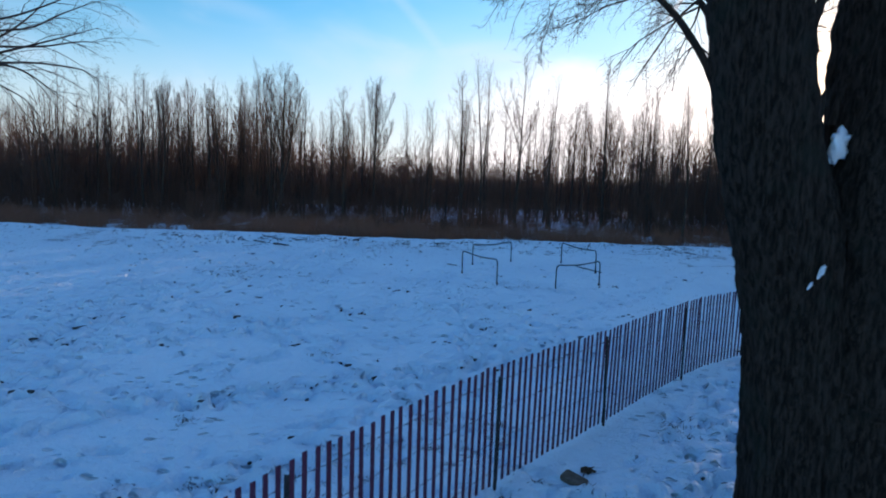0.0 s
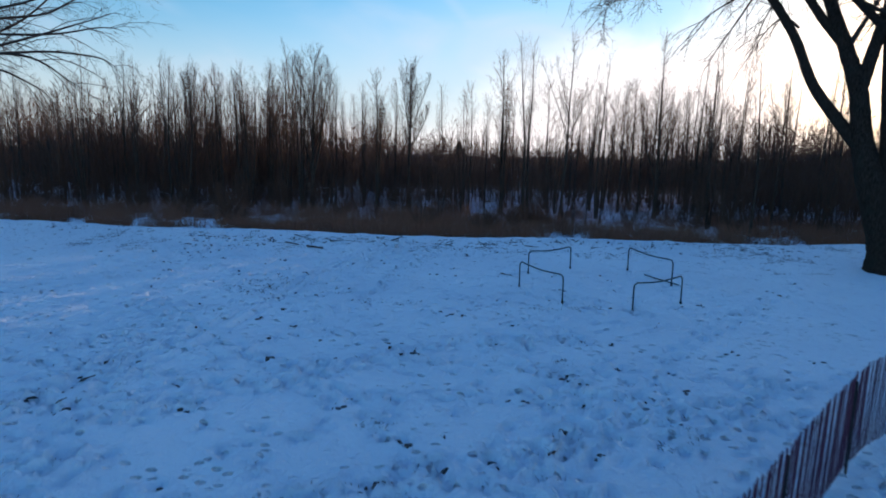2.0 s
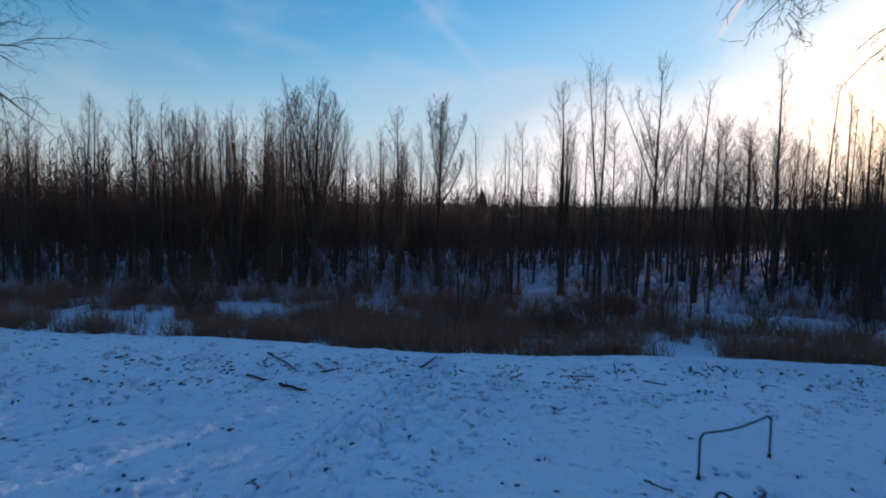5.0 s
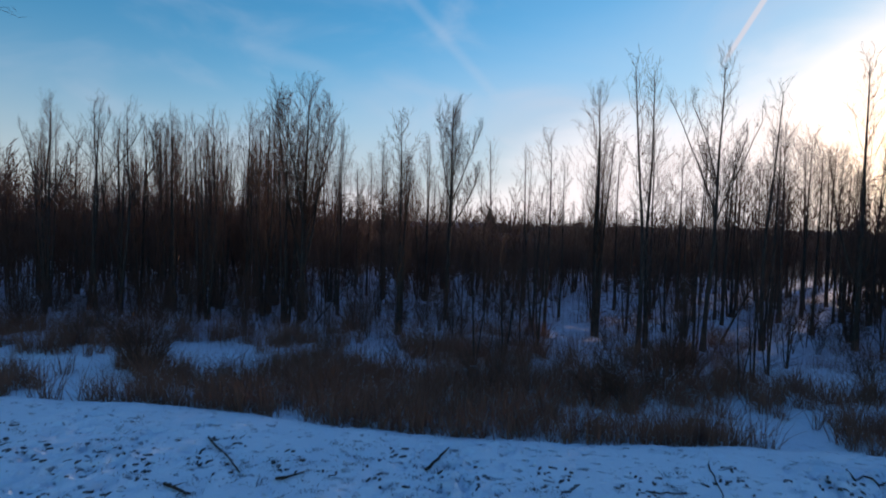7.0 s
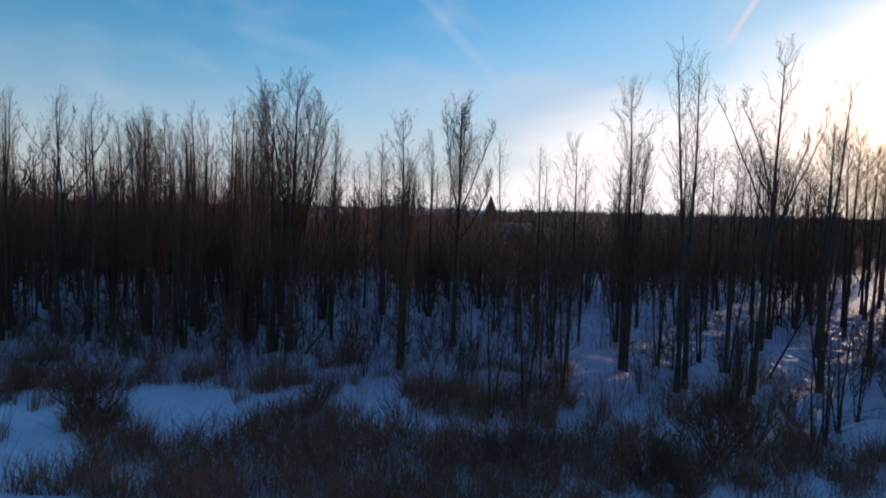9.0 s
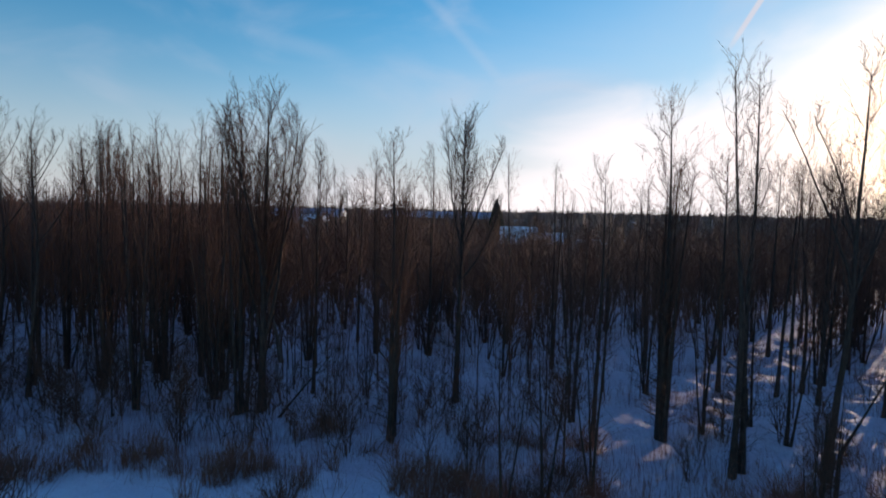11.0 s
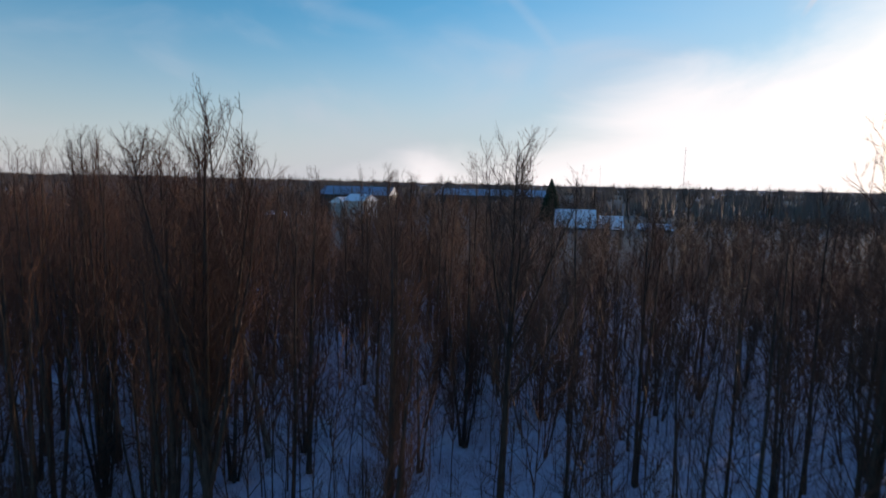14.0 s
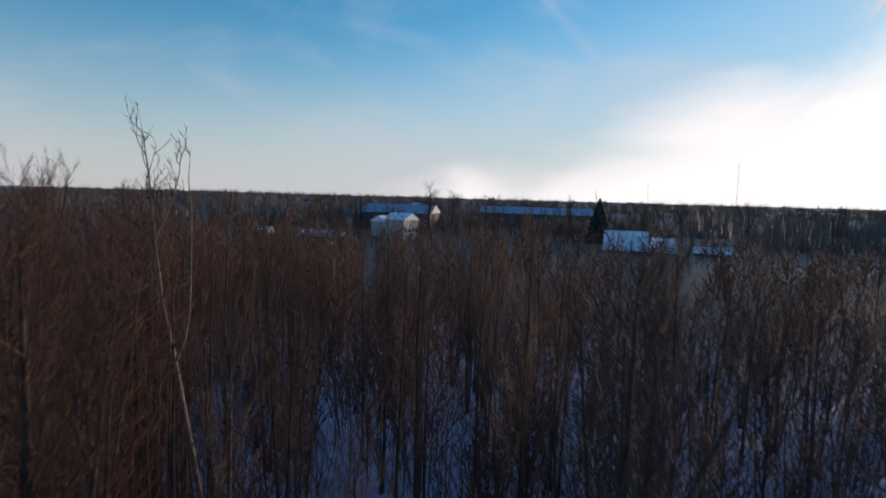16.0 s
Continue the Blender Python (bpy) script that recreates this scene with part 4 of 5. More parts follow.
for a, b, r in STICKS:
    P = [np.array((a[0] + (b[0] - a[0]) * f + rng.normal(0, 0.018), a[1] + (b[1] - a[1]) * f + rng.normal(0, 0.018), lie(a[0] + (b[0] - a[0]) * f, a[1] + (b[1] - a[1]) * f) + r * 0.7 + 0.02)) for f in np.linspace(0, 1, 7)]
    o = P[3].copy()
    s = Shape()
    s.tube(np.array(P) - o, np.linspace(r, r * 0.55, 7) * rng.uniform(0.85, 1.15, 7), 7, tip=False, cap=True)
    ob = holder("stick", pose(*o), "dark broken branch lying on the snow", "stick", "sticks on the field")
    part("stem", s.mesh("stem", M_BARK), ob)
    side = Shape()
    d = unit(P[-1] - P[0])
    for k in (2, 4):
        w = unit(d + rng.normal(0, 0.5, 3) * (1, 1, 0.25) + np.array((0, 0, 0.15)))
        side.tube([P[k] - o, P[k] - o + w * r * 8], [r * 0.45, 0.003], 5)
    part("twig", side.mesh("twig", M_BARK), ob)


# ---- bushes ----
def bush_mesh(seed, h, wide, stems):
    rng = np.random.default_rng(seed)
    s = Shape()
    for i in range(stems):
        az = rng.uniform(0, 6.28)
        B = bough(rng, (math.cos(az) * 0.08, math.sin(az) * 0.08, -0.05), (math.cos(az) * wide, math.sin(az) * wide, 1.0), h * rng.uniform(0.6, 1.1), (0, 0, 0.2), 4, 0.1)
        s.tube(B, [0.014, 0.011, 0.008, 0.006, 0.001], 3)
        twigs(s, rng, B, 0.012, 9, h * 0.35, 3)
    return s.mesh("crown", M_TWIG)


BUSHES = [bush_mesh(200 + i, 1.5, 0.55, 16) for i in range(3)]
rng = np.random.default_rng(77)
# bushes at (1.1, 31.0), (2.6, 32.1), (-2.2, 34.7), (-3.1, 34.0) are added sun blocks
for x, y, k in [(-13.2, 31.0, 1.35), (-13.8, 31.4, 1.1), (-12.6, 30.3, 0.9), (0.4, 29.6, 1.2), (-0.4, 29.9, 1.0), (4.4, 33.6, 0.9), (-3.2, 30.4, 0.9), (1.7, 31.5, 1.25), (1.1, 31.0, 0.95), (2.6, 32.1, 1.15), (-2.2, 34.7, 0.85), (-3.1, 34.0, 0.8), (-17.0, 33.5, 0.8), (-5.6, 31.6, 0.8), (7.4, 31.8, 1.0), (9.6, 30.2, 1.1), (-20.5, 35.0, 1.2), (2.4, 32.4, 0.8), (-8.2, 32.8, 0.8), (12.5, 32.0, 1.1)]:
    ob = holder("bush", pose(x, y, lie(x, y), 0, 0, rng.uniform(0, 360)) @ Matrix.Diagonal((k, k, k, 1)), "leafless brown bush among dry grass", "bush", "bushes in the grass strip")
    part("crown", BUSHES[int(rng.integers(3))], ob)


# ---- old maples ----
def droop_limb(crown, rng, P, r0, r1, depth, reach, sag):
    """Boughs, branches and twigs along a limb that is already drawn."""
    n = len(P) - 1
    count = (0, 9, 8)[depth]
    for i in range(count):
        f = 0.25 + 0.75 * (i + rng.random()) / count
        k = min(int(f * n), n - 1)
        at = P[k] + (P[k + 1] - P[k]) * (f * n - k)
        d = unit(P[k + 1] - P[k])
        side = unit(np.cross(d, rng.normal(0, 1, 3)))
        w = unit(d * 0.7 + side * 0.8 + np.array((0, 0, 0.15)))
        L = reach * rng.uniform(0.6, 1.25) * (1.15 - 0.5 * f)
        B = bough(rng, at, w, L, (0, 0, -sag), 6, 0.10)
        r = max((r0 + (r1 - r0) * f) * 0.45, 0.012)
        crown.tube(B, np.linspace(r, 0.004, 7), 5 if depth == 2 else 4)
        if depth > 1:
            droop_limb(crown, rng, B, r, 0.006, depth - 1, reach * 0.55, sag)
        twigs(crown, rng, B, 0.012, 9 if depth > 1 else 7, reach * 0.36, 2, up=0.05, fine=0.008, spread=0.9)


def maple(name, label, x, y, stems, seed, reach, sag, caps=(), skip=0, sides=22, hanging=(), trail_len=1.3):
    """A big old tree. Each stem is a run of (x, y, z, radius) from the ground up, about its foot."""
    rng = np.random.default_rng(seed)
    ob = holder(name, pose(x, y, lie(x, y) - 0.1), label, "tree")
    crown = Shape()
    for i, stem in enumerate(stems):
        S = np.array(stem, float)
        t = np.arange(len(S))
        fine = np.linspace(0, len(S) - 1, (len(S) - 1) * 30 + 1)
        # smooth run through the stem's points
        C = np.stack([np.interp(fine, t, S[:, c]) for c in range(4)], -1)
        for _ in range(90):
            C[1:-1] = 0.5 * C[1:-1] + 0.25 * (C[:-2] + C[2:])
        sh = Shape()
        sh.tube(C[:, :3], C[:, 3], sides, tip=False)
        V = sh.v[0]
        a = np.tile(np.arange(sides), len(C)) * 6.2832 / sides
        out = V - np.repeat(C[:, :3], sides, 0)
        rr = np.linalg.norm(out, axis=1)
        ridge = lattice(a * 5.1 + i * 9, V[:, 2] * 1.6, 3 + seed) * 0.045 + lattice(a * 9.3, V[:, 2] * 3.3, 4 + seed) * 0.04 + lattice(a * 8.0, V[:, 2] * 11.0, 6 + seed) * 0.03 + lattice(a * 17.0, V[:, 2] * 23.0, 8 + seed) * 0.028
        flare = np.exp(-np.maximum(V[:, 2], 0) / 0.30) * (0.42 + 0.3 * np.cos(a * 3 + i))
        if S[0][2] > 0.5:
            flare *= 0
        sh.v[0] = V + out * (ridge + flare * 0.6)[:, None]
        part("trunk" if i == 0 else "stem", sh.mesh("trunk" if i == 0 else "stem", M_MAPLE), ob)
        if i >= skip:
            top = C[len(C) // 2:, :3]
            droop_limb(crown, rng, top[::12], C[len(C) // 2][3], C[-1][3], 2, reach, sag)
    for run in hanging:
        t = np.arange(len(run))
        fine = np.linspace(0, len(run) - 1, len(run) * 5)
        H = np.stack([np.interp(fine, t, np.array(run)[:, c]) for c in range(3)], -1) + rng.normal(0, 0.05, (len(fine), 3))
        for _ in range(4):
            H[1:-1] = 0.5 * H[1:-1] + 0.25 * (H[:-2] + H[2:])
        crown.tube(H, np.linspace(run[0][3], 0.008, len(H)), 5)
        for i in range(8):
            f = 0.22 + 0.76 * (i + rng.random()) / 8
            k = min(int(f * (len(H) - 1)), len(H) - 2)
            d = unit(H[k + 1] - H[k])
            side = unit(np.cross(d, rng.normal(0, 1, 3)))
            B = bough(rng, H[k], unit(d + side * 0.7 + np.array((0, 0, 0.25))), trail_len * rng.uniform(1.0, 1.9) * (1.2 - 0.5 * f), (d[0] * 0.4, d[1] * 0.4, -0.75), 6, 0.07)
            crown.tube(B, np.linspace(max(run[0][3] * 0.32 * (1 - 0.6 * f), 0.014), 0.005, 7), 4)
            twigs(crown, rng, B, 0.014, 7, trail_len * 0.55, 2, up=-0.08, fine=0.0075, first=0.15, spread=0.6)
        twigs(crown, rng, H, 0.02, 11, trail_len * 0.7, 2, up=-0.05, fine=0.008, first=0.4, spread=0.6)
    part("crown", crown.mesh("crown", M_LIMB), ob)
    for cx, cy, cz, sx, sy, sz, tilt in caps:
        cap = bmesh.new()
        bmesh.ops.create_icosphere(cap, subdivisions=3, radius=1.0)
        for v in cap.verts:
            v.co *= 1 + 0.5 * noise.noise(v.co * 2.2 + Vector((cx, cy, cz)) * 7) + 0.55 * noise.noise(v.co * 5.5 + Vector((cx, cy, cz)) * 9)
        bmesh.ops.transform(cap, matrix=pose(cx, cy, cz, 0, tilt, 30) @ Matrix.Diagonal((sx, sy, sz, 1)), verts=cap.verts)
        me = bpy.data.meshes.new("snow_cap")
        cap.to_mesh(me)
        cap.free()
        me.materials.append(M_CAP)
        me.polygons.foreach_set("use_smooth", [True] * len(me.polygons))
        part("snow_cap", me, ob, "snow lodged in the fork")
    return ob


big_maple = maple("maple", "huge dark maple with two fused stems beside the fence", 3.1, 4.8, [
    [(-0.02, -0.05, -0.2, 0.46), (-0.05, -0.05, 1.2, 0.44), (-0.18, -0.05, 2.4, 0.42), (-0.58, -0.1, 3.6, 0.36), (-0.82, -0.15, 5.0, 0.36), (-1.2, -0.5, 7.5, 0.32), (-1.4, -2.0, 11.0, 0.2), (-1.0, -3.5, 14.5, 0.06)],
    [(0.5, -0.05, -0.2, 0.78), (0.46, -0.08, 1.2, 0.70), (0.42, -0.12, 2.4, 0.63), (0.44, 0.0, 3.6, 0.43), (0.50, 0.1, 5.0, 0.43), (0.95, -0.2, 7.5, 0.34), (2.2, -1.5, 11.0, 0.2), (3.4, -3.0, 14.5, 0.06)],
], 3, 3.0, 0.3, caps=[(-0.07, -0.19, 3.63, 0.10, 0.035, 0.115, 12), (-0.17, -0.21, 3.50, 0.045, 0.02, 0.03, 20), (-0.31, -0.50, 2.68, 0.015, 0.018, 0.055, 42), (-0.40, -0.52, 2.57, 0.008, 0.010, 0.04, 48)], sides=56)

stub = Shape()
stub.tube([(-0.10, -0.12, 3.78), (-0.06, -0.10, 3.95), (0.02, -0.06, 4.12), (0.10, 0.0, 4.25)], [0.03, 0.024, 0.02, 0.012], 7, tip=False)
part("branch_stub", stub.mesh("branch_stub", M_MAPLE), big_maple)

# stems of the second maple lie in a plane square to (0.544, 0.839)
def across(run):
    return [(0.839 * s + 0.544 * d, -0.544 * s + 0.839 * d, z, r) for s, d, z, r in run]


maple("maple", "old dark maple with many rising limbs, standing in snow", 12.75, 21.9, [
    across([(0.25, -0.4, -0.2, 0.58), (0.20, -0.3, 1.0, 0.52), (-0.15, -0.2, 2.2, 0.50), (-0.55, -0.1, 3.4, 0.40), (-0.88, 0, 4.6, 0.31), (-1.05, 0, 6.0, 0.272), (-1.72, 0.2, 7.8, 0.208), (-2.5, 0.4, 9.9, 0.18), (-3.4, 0.8, 13.0, 0.108), (-3.4, 1.2, 16.0, 0.036)]),
    across([(0.50, -0.4, -0.2, 0.50), (0.53, -0.3, 1.0, 0.42), (0.60, -0.2, 2.2, 0.38), (0.62, 0, 3.6, 0.34), (0.58, 0, 4.6, 0.30), (0.46, 0, 6.8, 0.208), (0.3, -0.2, 8.3, 0.176), (0.8, -0.5, 10.2, 0.153), (1.3, -1.0, 13.0, 0.09), (1.5, -1.2, 16.0, 0.027)]),
    across([(-0.9, 0, 4.2, 0.24), (-1.5, 0, 4.95, 0.192), (-2.4, -0.1, 6.2, 0.168), (-3.04, -0.3, 7.9, 0.144), (-4.1, -0.6, 9.6, 0.135), (-5.6, -1.0, 11.2, 0.09), (-7.6, -1.6, 12.0, 0.036)]),
    across([(-1.0, 0, 6.1, 0.208), (-0.90, 0, 6.8, 0.20), (-0.72, 0.2, 7.7, 0.19), (-0.45, 0.3, 9.0, 0.18), (-0.3, 0.6, 12.0, 0.108), (0.3, 1.0, 16.0, 0.027)]),
    across([(0.2, 0, 1.8, 0.34), (0.0, 0.1, 3.4, 0.32), (-0.08, 0.2, 4.6, 0.27), (-0.18, 0.2, 5.6, 0.26), (-0.38, 0.3, 7.8, 0.23), (-0.5, 1.5, 11.0, 0.108), (-1.0, 3.0, 14.5, 0.027)]),
    across([(0.55, 0, 4.6, 0.192), (1.2, 0, 6.8, 0.144), (2.6, 0, 9.6, 0.126), (4.6, 0.4, 12.0, 0.036)]),
    across([(-1.72, 0.2, 7.6, 0.16), (-2.38, 0.2, 8.5, 0.14), (-3.25, 0.3, 9.9, 0.115), (-4.6, 0.8, 12.4, 0.072), (-6.4, 1.4, 13.4, 0.027)]),
    across([(-0.7, 0, 8.0, 0.128), (-2.0, -1.2, 9.4, 0.117), (-4.0, -2.6, 10.6, 0.09), (-6.5, -3.6, 11.0, 0.045), (-8.6, -4.0, 10.2, 0.018)]),
], 8, 3.3, 0.6, caps=[(0.265, -0.768, 2.52, 0.22, 0.15, 0.10, -14)], hanging=[
    across([(-3.2, -0.4, 10.5, 0.06), (-4.2, -0.6, 9.5, 0.05), (-5.0, -0.8, 8.2, 0.04), (-5.6, -0.9, 7.1, 0.02)]),
    across([(-3.4, 0.2, 10.2, 0.05), (-3.9, 0.3, 9.2, 0.04), (-4.4, 0.2, 7.6, 0.02)]),
    across([(-4.3, -1.0, 10.7, 0.06), (-6.0, -1.4, 10.4, 0.05), (-7.5, -1.6, 9.9, 0.04), (-8.8, -1.8, 9.4, 0.02)]),
    across([(-3.5, 0.6, 10.3, 0.05), (-5.0, 1.0, 9.8, 0.04), (-6.5, 1.3, 9.1, 0.03), (-7.2, 1.4, 8.2, 0.02)]),
    across([(-2.9, -0.3, 8.2, 0.05), (-3.6, -0.5, 8.5, 0.04), (-4.3, -0.6, 7.4, 0.02)]),
    across([(-5.6, -1.0, 11.1, 0.05), (-7.0, -1.0, 10.8, 0.04), (-8.6, -1.0, 9.8, 0.02)]),
])
spreading = [[(0, 0, -0.2, 0.5), (0, 0, 2, 0.42), (0.1, 0, 4, 0.38), (0.2, 0.2, 7, 0.28), (0.3, 0.2, 11, 0.18), (0.0, 0.5, 16, 0.03)]]
rng = np.random.default_rng(19)
for i in range(7):
    az, z0 = (-0.5 + 0.25 * i if i < 4 else 2.5 + 0.6 * i), 6.2 + 0.62 * ((i * 5) % 11)
    B = bough(rng, (0.1, 0, z0), (math.cos(az), math.sin(az), 0.55), rng.uniform(5.0, 7.0), (0, 0, 0.1), 5, 0.15)
    spreading.append([(*q, r) for q, r in zip(B.tolist(), (0.20, 0.15, 0.11, 0.075, 0.045, 0.01))])
old_maple = maple("maple", "old bare maple with drooping twigs beside the field", -25.3, 26.0, spreading, 14, 2.2, 0.2, sides=10, trail_len=1.9, hanging=[
    [(0.1, 0.0, 6.4, 0.12), (1.8, 0.0, 7.6, 0.09), (6.2, 0.0, 8.7, 0.06), (9.4, 0.0, 9.5, 0.036), (11.2, 0.0, 10.0, 0.012)],
    [(0.1, 0.0, 6.0, 0.108), (3.6, -1.0, 8.0, 0.078), (7.5, -1.0, 8.0, 0.054), (9.1, -1.0, 7.1, 0.03), (10.8, -1.0, 6.0, 0.012)],
    [(0.1, 0.0, 7.0, 0.108), (0.9, 1.0, 8.1, 0.084), (5.5, 1.0, 9.6, 0.06), (7.6, 1.0, 11.0, 0.036), (8.9, 1.0, 12.6, 0.012)],
    [(0.1, 0.0, 7.6, 0.096), (2.9, 0.5, 9.2, 0.078), (7.6, 0.5, 9.1, 0.054), (10.3, 0.5, 9.5, 0.036), (11.3, 0.5, 9.3, 0.012)],
    [(0.1, 0.0, 7.4, 0.096), (4.7, -1.5, 9.3, 0.072), (8.6, -1.5, 10.2, 0.048), (10.8, -1.5, 11.0, 0.03), (11.9, -1.5, 12.1, 0.012)],
    [(0.1, 0.0, 5.6, 0.096), (3.1, -0.5, 7.6, 0.066), (5.9, -0.5, 7.4, 0.048), (7.6, -0.5, 6.6, 0.03), (8.4, -0.5, 5.6, 0.012)],
    [(0.1, 0.0, 8.0, 0.096), (3.7, 1.0, 9.9, 0.072), (7.3, 1.0, 10.1, 0.048), (9.4, 1.0, 11.2, 0.03), (11.2, 1.0, 11.6, 0.012)],
    [(0.1, 0.0, 6.6, 0.096), (4.4, 0.0, 8.2, 0.066), (8.2, 0.0, 8.3, 0.048), (10.5, 0.0, 8.0, 0.03), (11.6, 0.0, 7.3, 0.012)],
])
old_maple.matrix_world = old_maple.matrix_world @ Matrix.Diagonal((0.867, 0.867, 0.9, 1))

# ---- snow fence ----
RUN = [(-3.1, 0.2), (-2.0, 2.0), (-1.22, 3.21), (-1.02, 3.62), (-0.36, 4.50), (0.54, 5.58), (2.12, 7.34), (3.0, 8.28), (3.9, 9.2), (4.6, 9.83), (5.2, 10.28), (5.75, 10.65), (6.2, 10.9), (7.4, 10.85), (9.0, 10.65), (11.0, 10.4)]
POSTS = [(-1.02, 3.62), (0.54, 5.58), (2.12, 7.34), (3.9, 9.2), (6.2, 10.9), (9.0, 10.65)]
rng = np.random.default_rng(41)
fence = holder("snow_fence", pose(0, 0, 0), "red-brown wooden lath snow fence wired to steel posts", "fence")
slat = bmesh.new()
bmesh.ops.create_cube(slat, size=1.0)
bmesh.ops.transform(slat, matrix=Matrix.Translation((0, 0, 0.5)), verts=slat.verts)
for v in slat.verts:
    v.co = Vector((v.co.x * 0.041, v.co.y * 0.010, v.co.z * 1.25))
bmesh.ops.bevel(slat, geom=[e for e in slat.edges if abs(e.verts[0].co.z - e.verts[1].co.z) > 1], offset=0.002, segments=1, affect="EDGES")
slat_mesh = bpy.data.meshes.new("slat")
slat.to_mesh(slat_mesh)
slat.free()
slat_mesh.materials.append(M_SLAT)
along = [0.0]
for a, b in zip(RUN, RUN[1:]):
    along.append(along[-1] + math.hypot(b[0] - a[0], b[1] - a[1]))
wires = [[], [], [], []]
d = 0.0
while d < along[-1]:
    x, y = float(np.interp(d, along, [p[0] for p in RUN])), float(np.interp(d, along, [p[1] for p in RUN]))
    (xa, xb), (ya, yb) = np.interp((d - 0.35, d + 0.35), along, [q[0] for q in RUN]), np.interp((d - 0.35, d + 0.35), along, [q[1] for q in RUN])
    ang = math.degrees(math.atan2(yb - ya, xb - xa))
    sway = 0.014 * math.sin(d * 1.1)
    x, y = x - math.sin(radians(ang)) * sway, y + math.cos(radians(ang)) * sway
    z = float(level(x, y)) + 0.02 + 0.07 * min(d / 11.0, 1.0) - 0.05 * min(max(d - 6.0, 0.0) / 5.0, 1.0)
    rise = 0.012 * math.sin(d * 1.3) + rng.normal(0, 0.005)
    lean = 0.6 * math.sin(d * 0.9) + rng.normal(0, 0.25)
    ob = part("slat", slat_mesh, fence)
    ob.matrix_world = pose(x, y, z + 0.0 + rise, rng.normal(1, 0.3), lean, ang + rng.normal(0, 1.0))
    for w, hz in zip(wires, (0.14, 0.45, 0.78, 1.08)):
        w.append((x + math.sin(radians(lean)) * hz * math.cos(radians(ang)), y + math.sin(radians(lean)) * hz * math.sin(radians(ang)), z + hz + rise + rng.normal(0, 0.004)))
    d += 0.110 + rng.normal(0, 0.0012)
for w in wires:
    s = Shape()
    off = np.array([(0, 0.009 * (1 if i % 2 else -1), 0) for i in range(len(w))])
    s.tube(np.array(w) + off, np.full(len(w), 0.0022), 4, tip=False)
    s.tube(np.array(w) - off, np.full(len(w), 0.0022), 4, tip=False)
    part("wire", s.mesh("wire", M_WIRE), fence, "twisted galvanised wire")
post_shape = Shape()
post_shape.box((-0.016, -0.004, -0.3), (0.016, 0.004, 1.21))
post_shape.box((-0.004, 0.004, -0.3), (0.004, 0.026, 1.21))
for i in range(16):
    post_shape.box((-0.008, -0.012, 0.2 + i * 0.062), (0.008, -0.004, 0.225 + i * 0.062))
post_mesh = post_shape.mesh("post", M_STEEL, False)
for x, y in POSTS:
    ob = part("post", post_mesh, fence, "dark steel T-post")
    ob.matrix_world = pose(x + 0.03, y - 0.04, lie(x, y), rng.normal(0, 1.5), rng.normal(0, 1.5), 45 + rng.normal(0, 10)) @ Matrix.Diagonal((1, 1, 1.16 if x == 6.2 else rng.uniform(0.96, 1.0), 1))


# ---- bent pipe frames on the field ----
def pipe_frame(a, b, height, dip):
    """A low bar on two legs with bent corners: its legs stand at a and b."""
    za, zb = lie(*a), lie(*b)
    A, B = np.array((*a, za)), np.array((*b, zb))
    flat = unit(np.array((B[0] - A[0], B[1] - A[1], 0.0)))
    span = math.hypot(b[0] - a[0], b[1] - a[1])
    P = [A + np.array((0, 0, z)) for z in np.linspace(-0.2, height - 0.12, 6)]
    for t in np.linspace(0.2, 1.0, 5):
        q = t * math.pi / 2
        P.append(A + flat * 0.12 * (1 - math.cos(q)) + np.array((0, 0, height - 0.12 + 0.12 * math.sin(q))))
    top = lambda f: A + (B - A) * f + np.array((0, 0, height - dip * math.sin(f * math.pi) ** 1.5))
    for f in np.linspace(0.12 / span + 0.04, 1 - 0.12 / span - 0.04, 12):
        P.append(top(f))
    for t in np.linspace(1.0, 0.2, 5):
        q = t * math.pi / 2
        P.append(B - flat * 0.12 * (1 - math.cos(q)) + np.array((0, 0, height - 0.12 + 0.12 * math.sin(q))))
    P += [B + np.array((0, 0, z)) for z in np.linspace(height - 0.12, -0.2, 6)]
    o = np.array((*(0.5 * (A[:2] + B[:2])), 0.5 * (za + zb)))
    ob = holder("pipe_frame", pose(*o), "low dark teal bent-pipe frame standing in snow", "frame", "pipe frames on the field")
    s = Shape()
    s.tube(np.array(P) - o, np.full(len(P), 0.019), 10, tip=False)
    part("bar", s.mesh("bar", M_PIPE), ob)
    for E in (A, B):
        s = Shape()
        s.tube(np.array([E + np.array((0, 0, z)) for z in (-0.05, 0.0, 0.05, 0.07)]) - o, [0.034, 0.034, 0.030, 0.02], 10, tip=False, cap=True)
        part("foot", s.mesh("foot", M_STEEL), ob)
    return ob


pipe_frame((0.57, 18.22), (1.555, 16.72), 0.73, 0.05)
pipe_frame((0.98, 19.96), (2.42, 20.8), 0.72, 0.06)
pipe_frame((3.18, 16.15), (4.67, 17.1), 0.73, 0.05)
pipe_frame((4.25, 20.75), (4.97, 18.72), 0.74, 0.05)
s = Shape()
zb = lie(4.9, 19.2)
s.tube([(-0.32, 0.62, 0.06), (-0.1, 0.2, 0.03), (0.08, -0.18, 0.03), (0.30, -0.62, 0.02)], [0.018, 0.02, 0.019, 0.016], 8, tip=False, cap=True)
ob = holder("loose_pipe", pose(4.86, 19.28, zb), "loose dark pipe lying on the snow beside a frame", "pipe")
part("bar", s.mesh("bar", M_PIPE), ob)

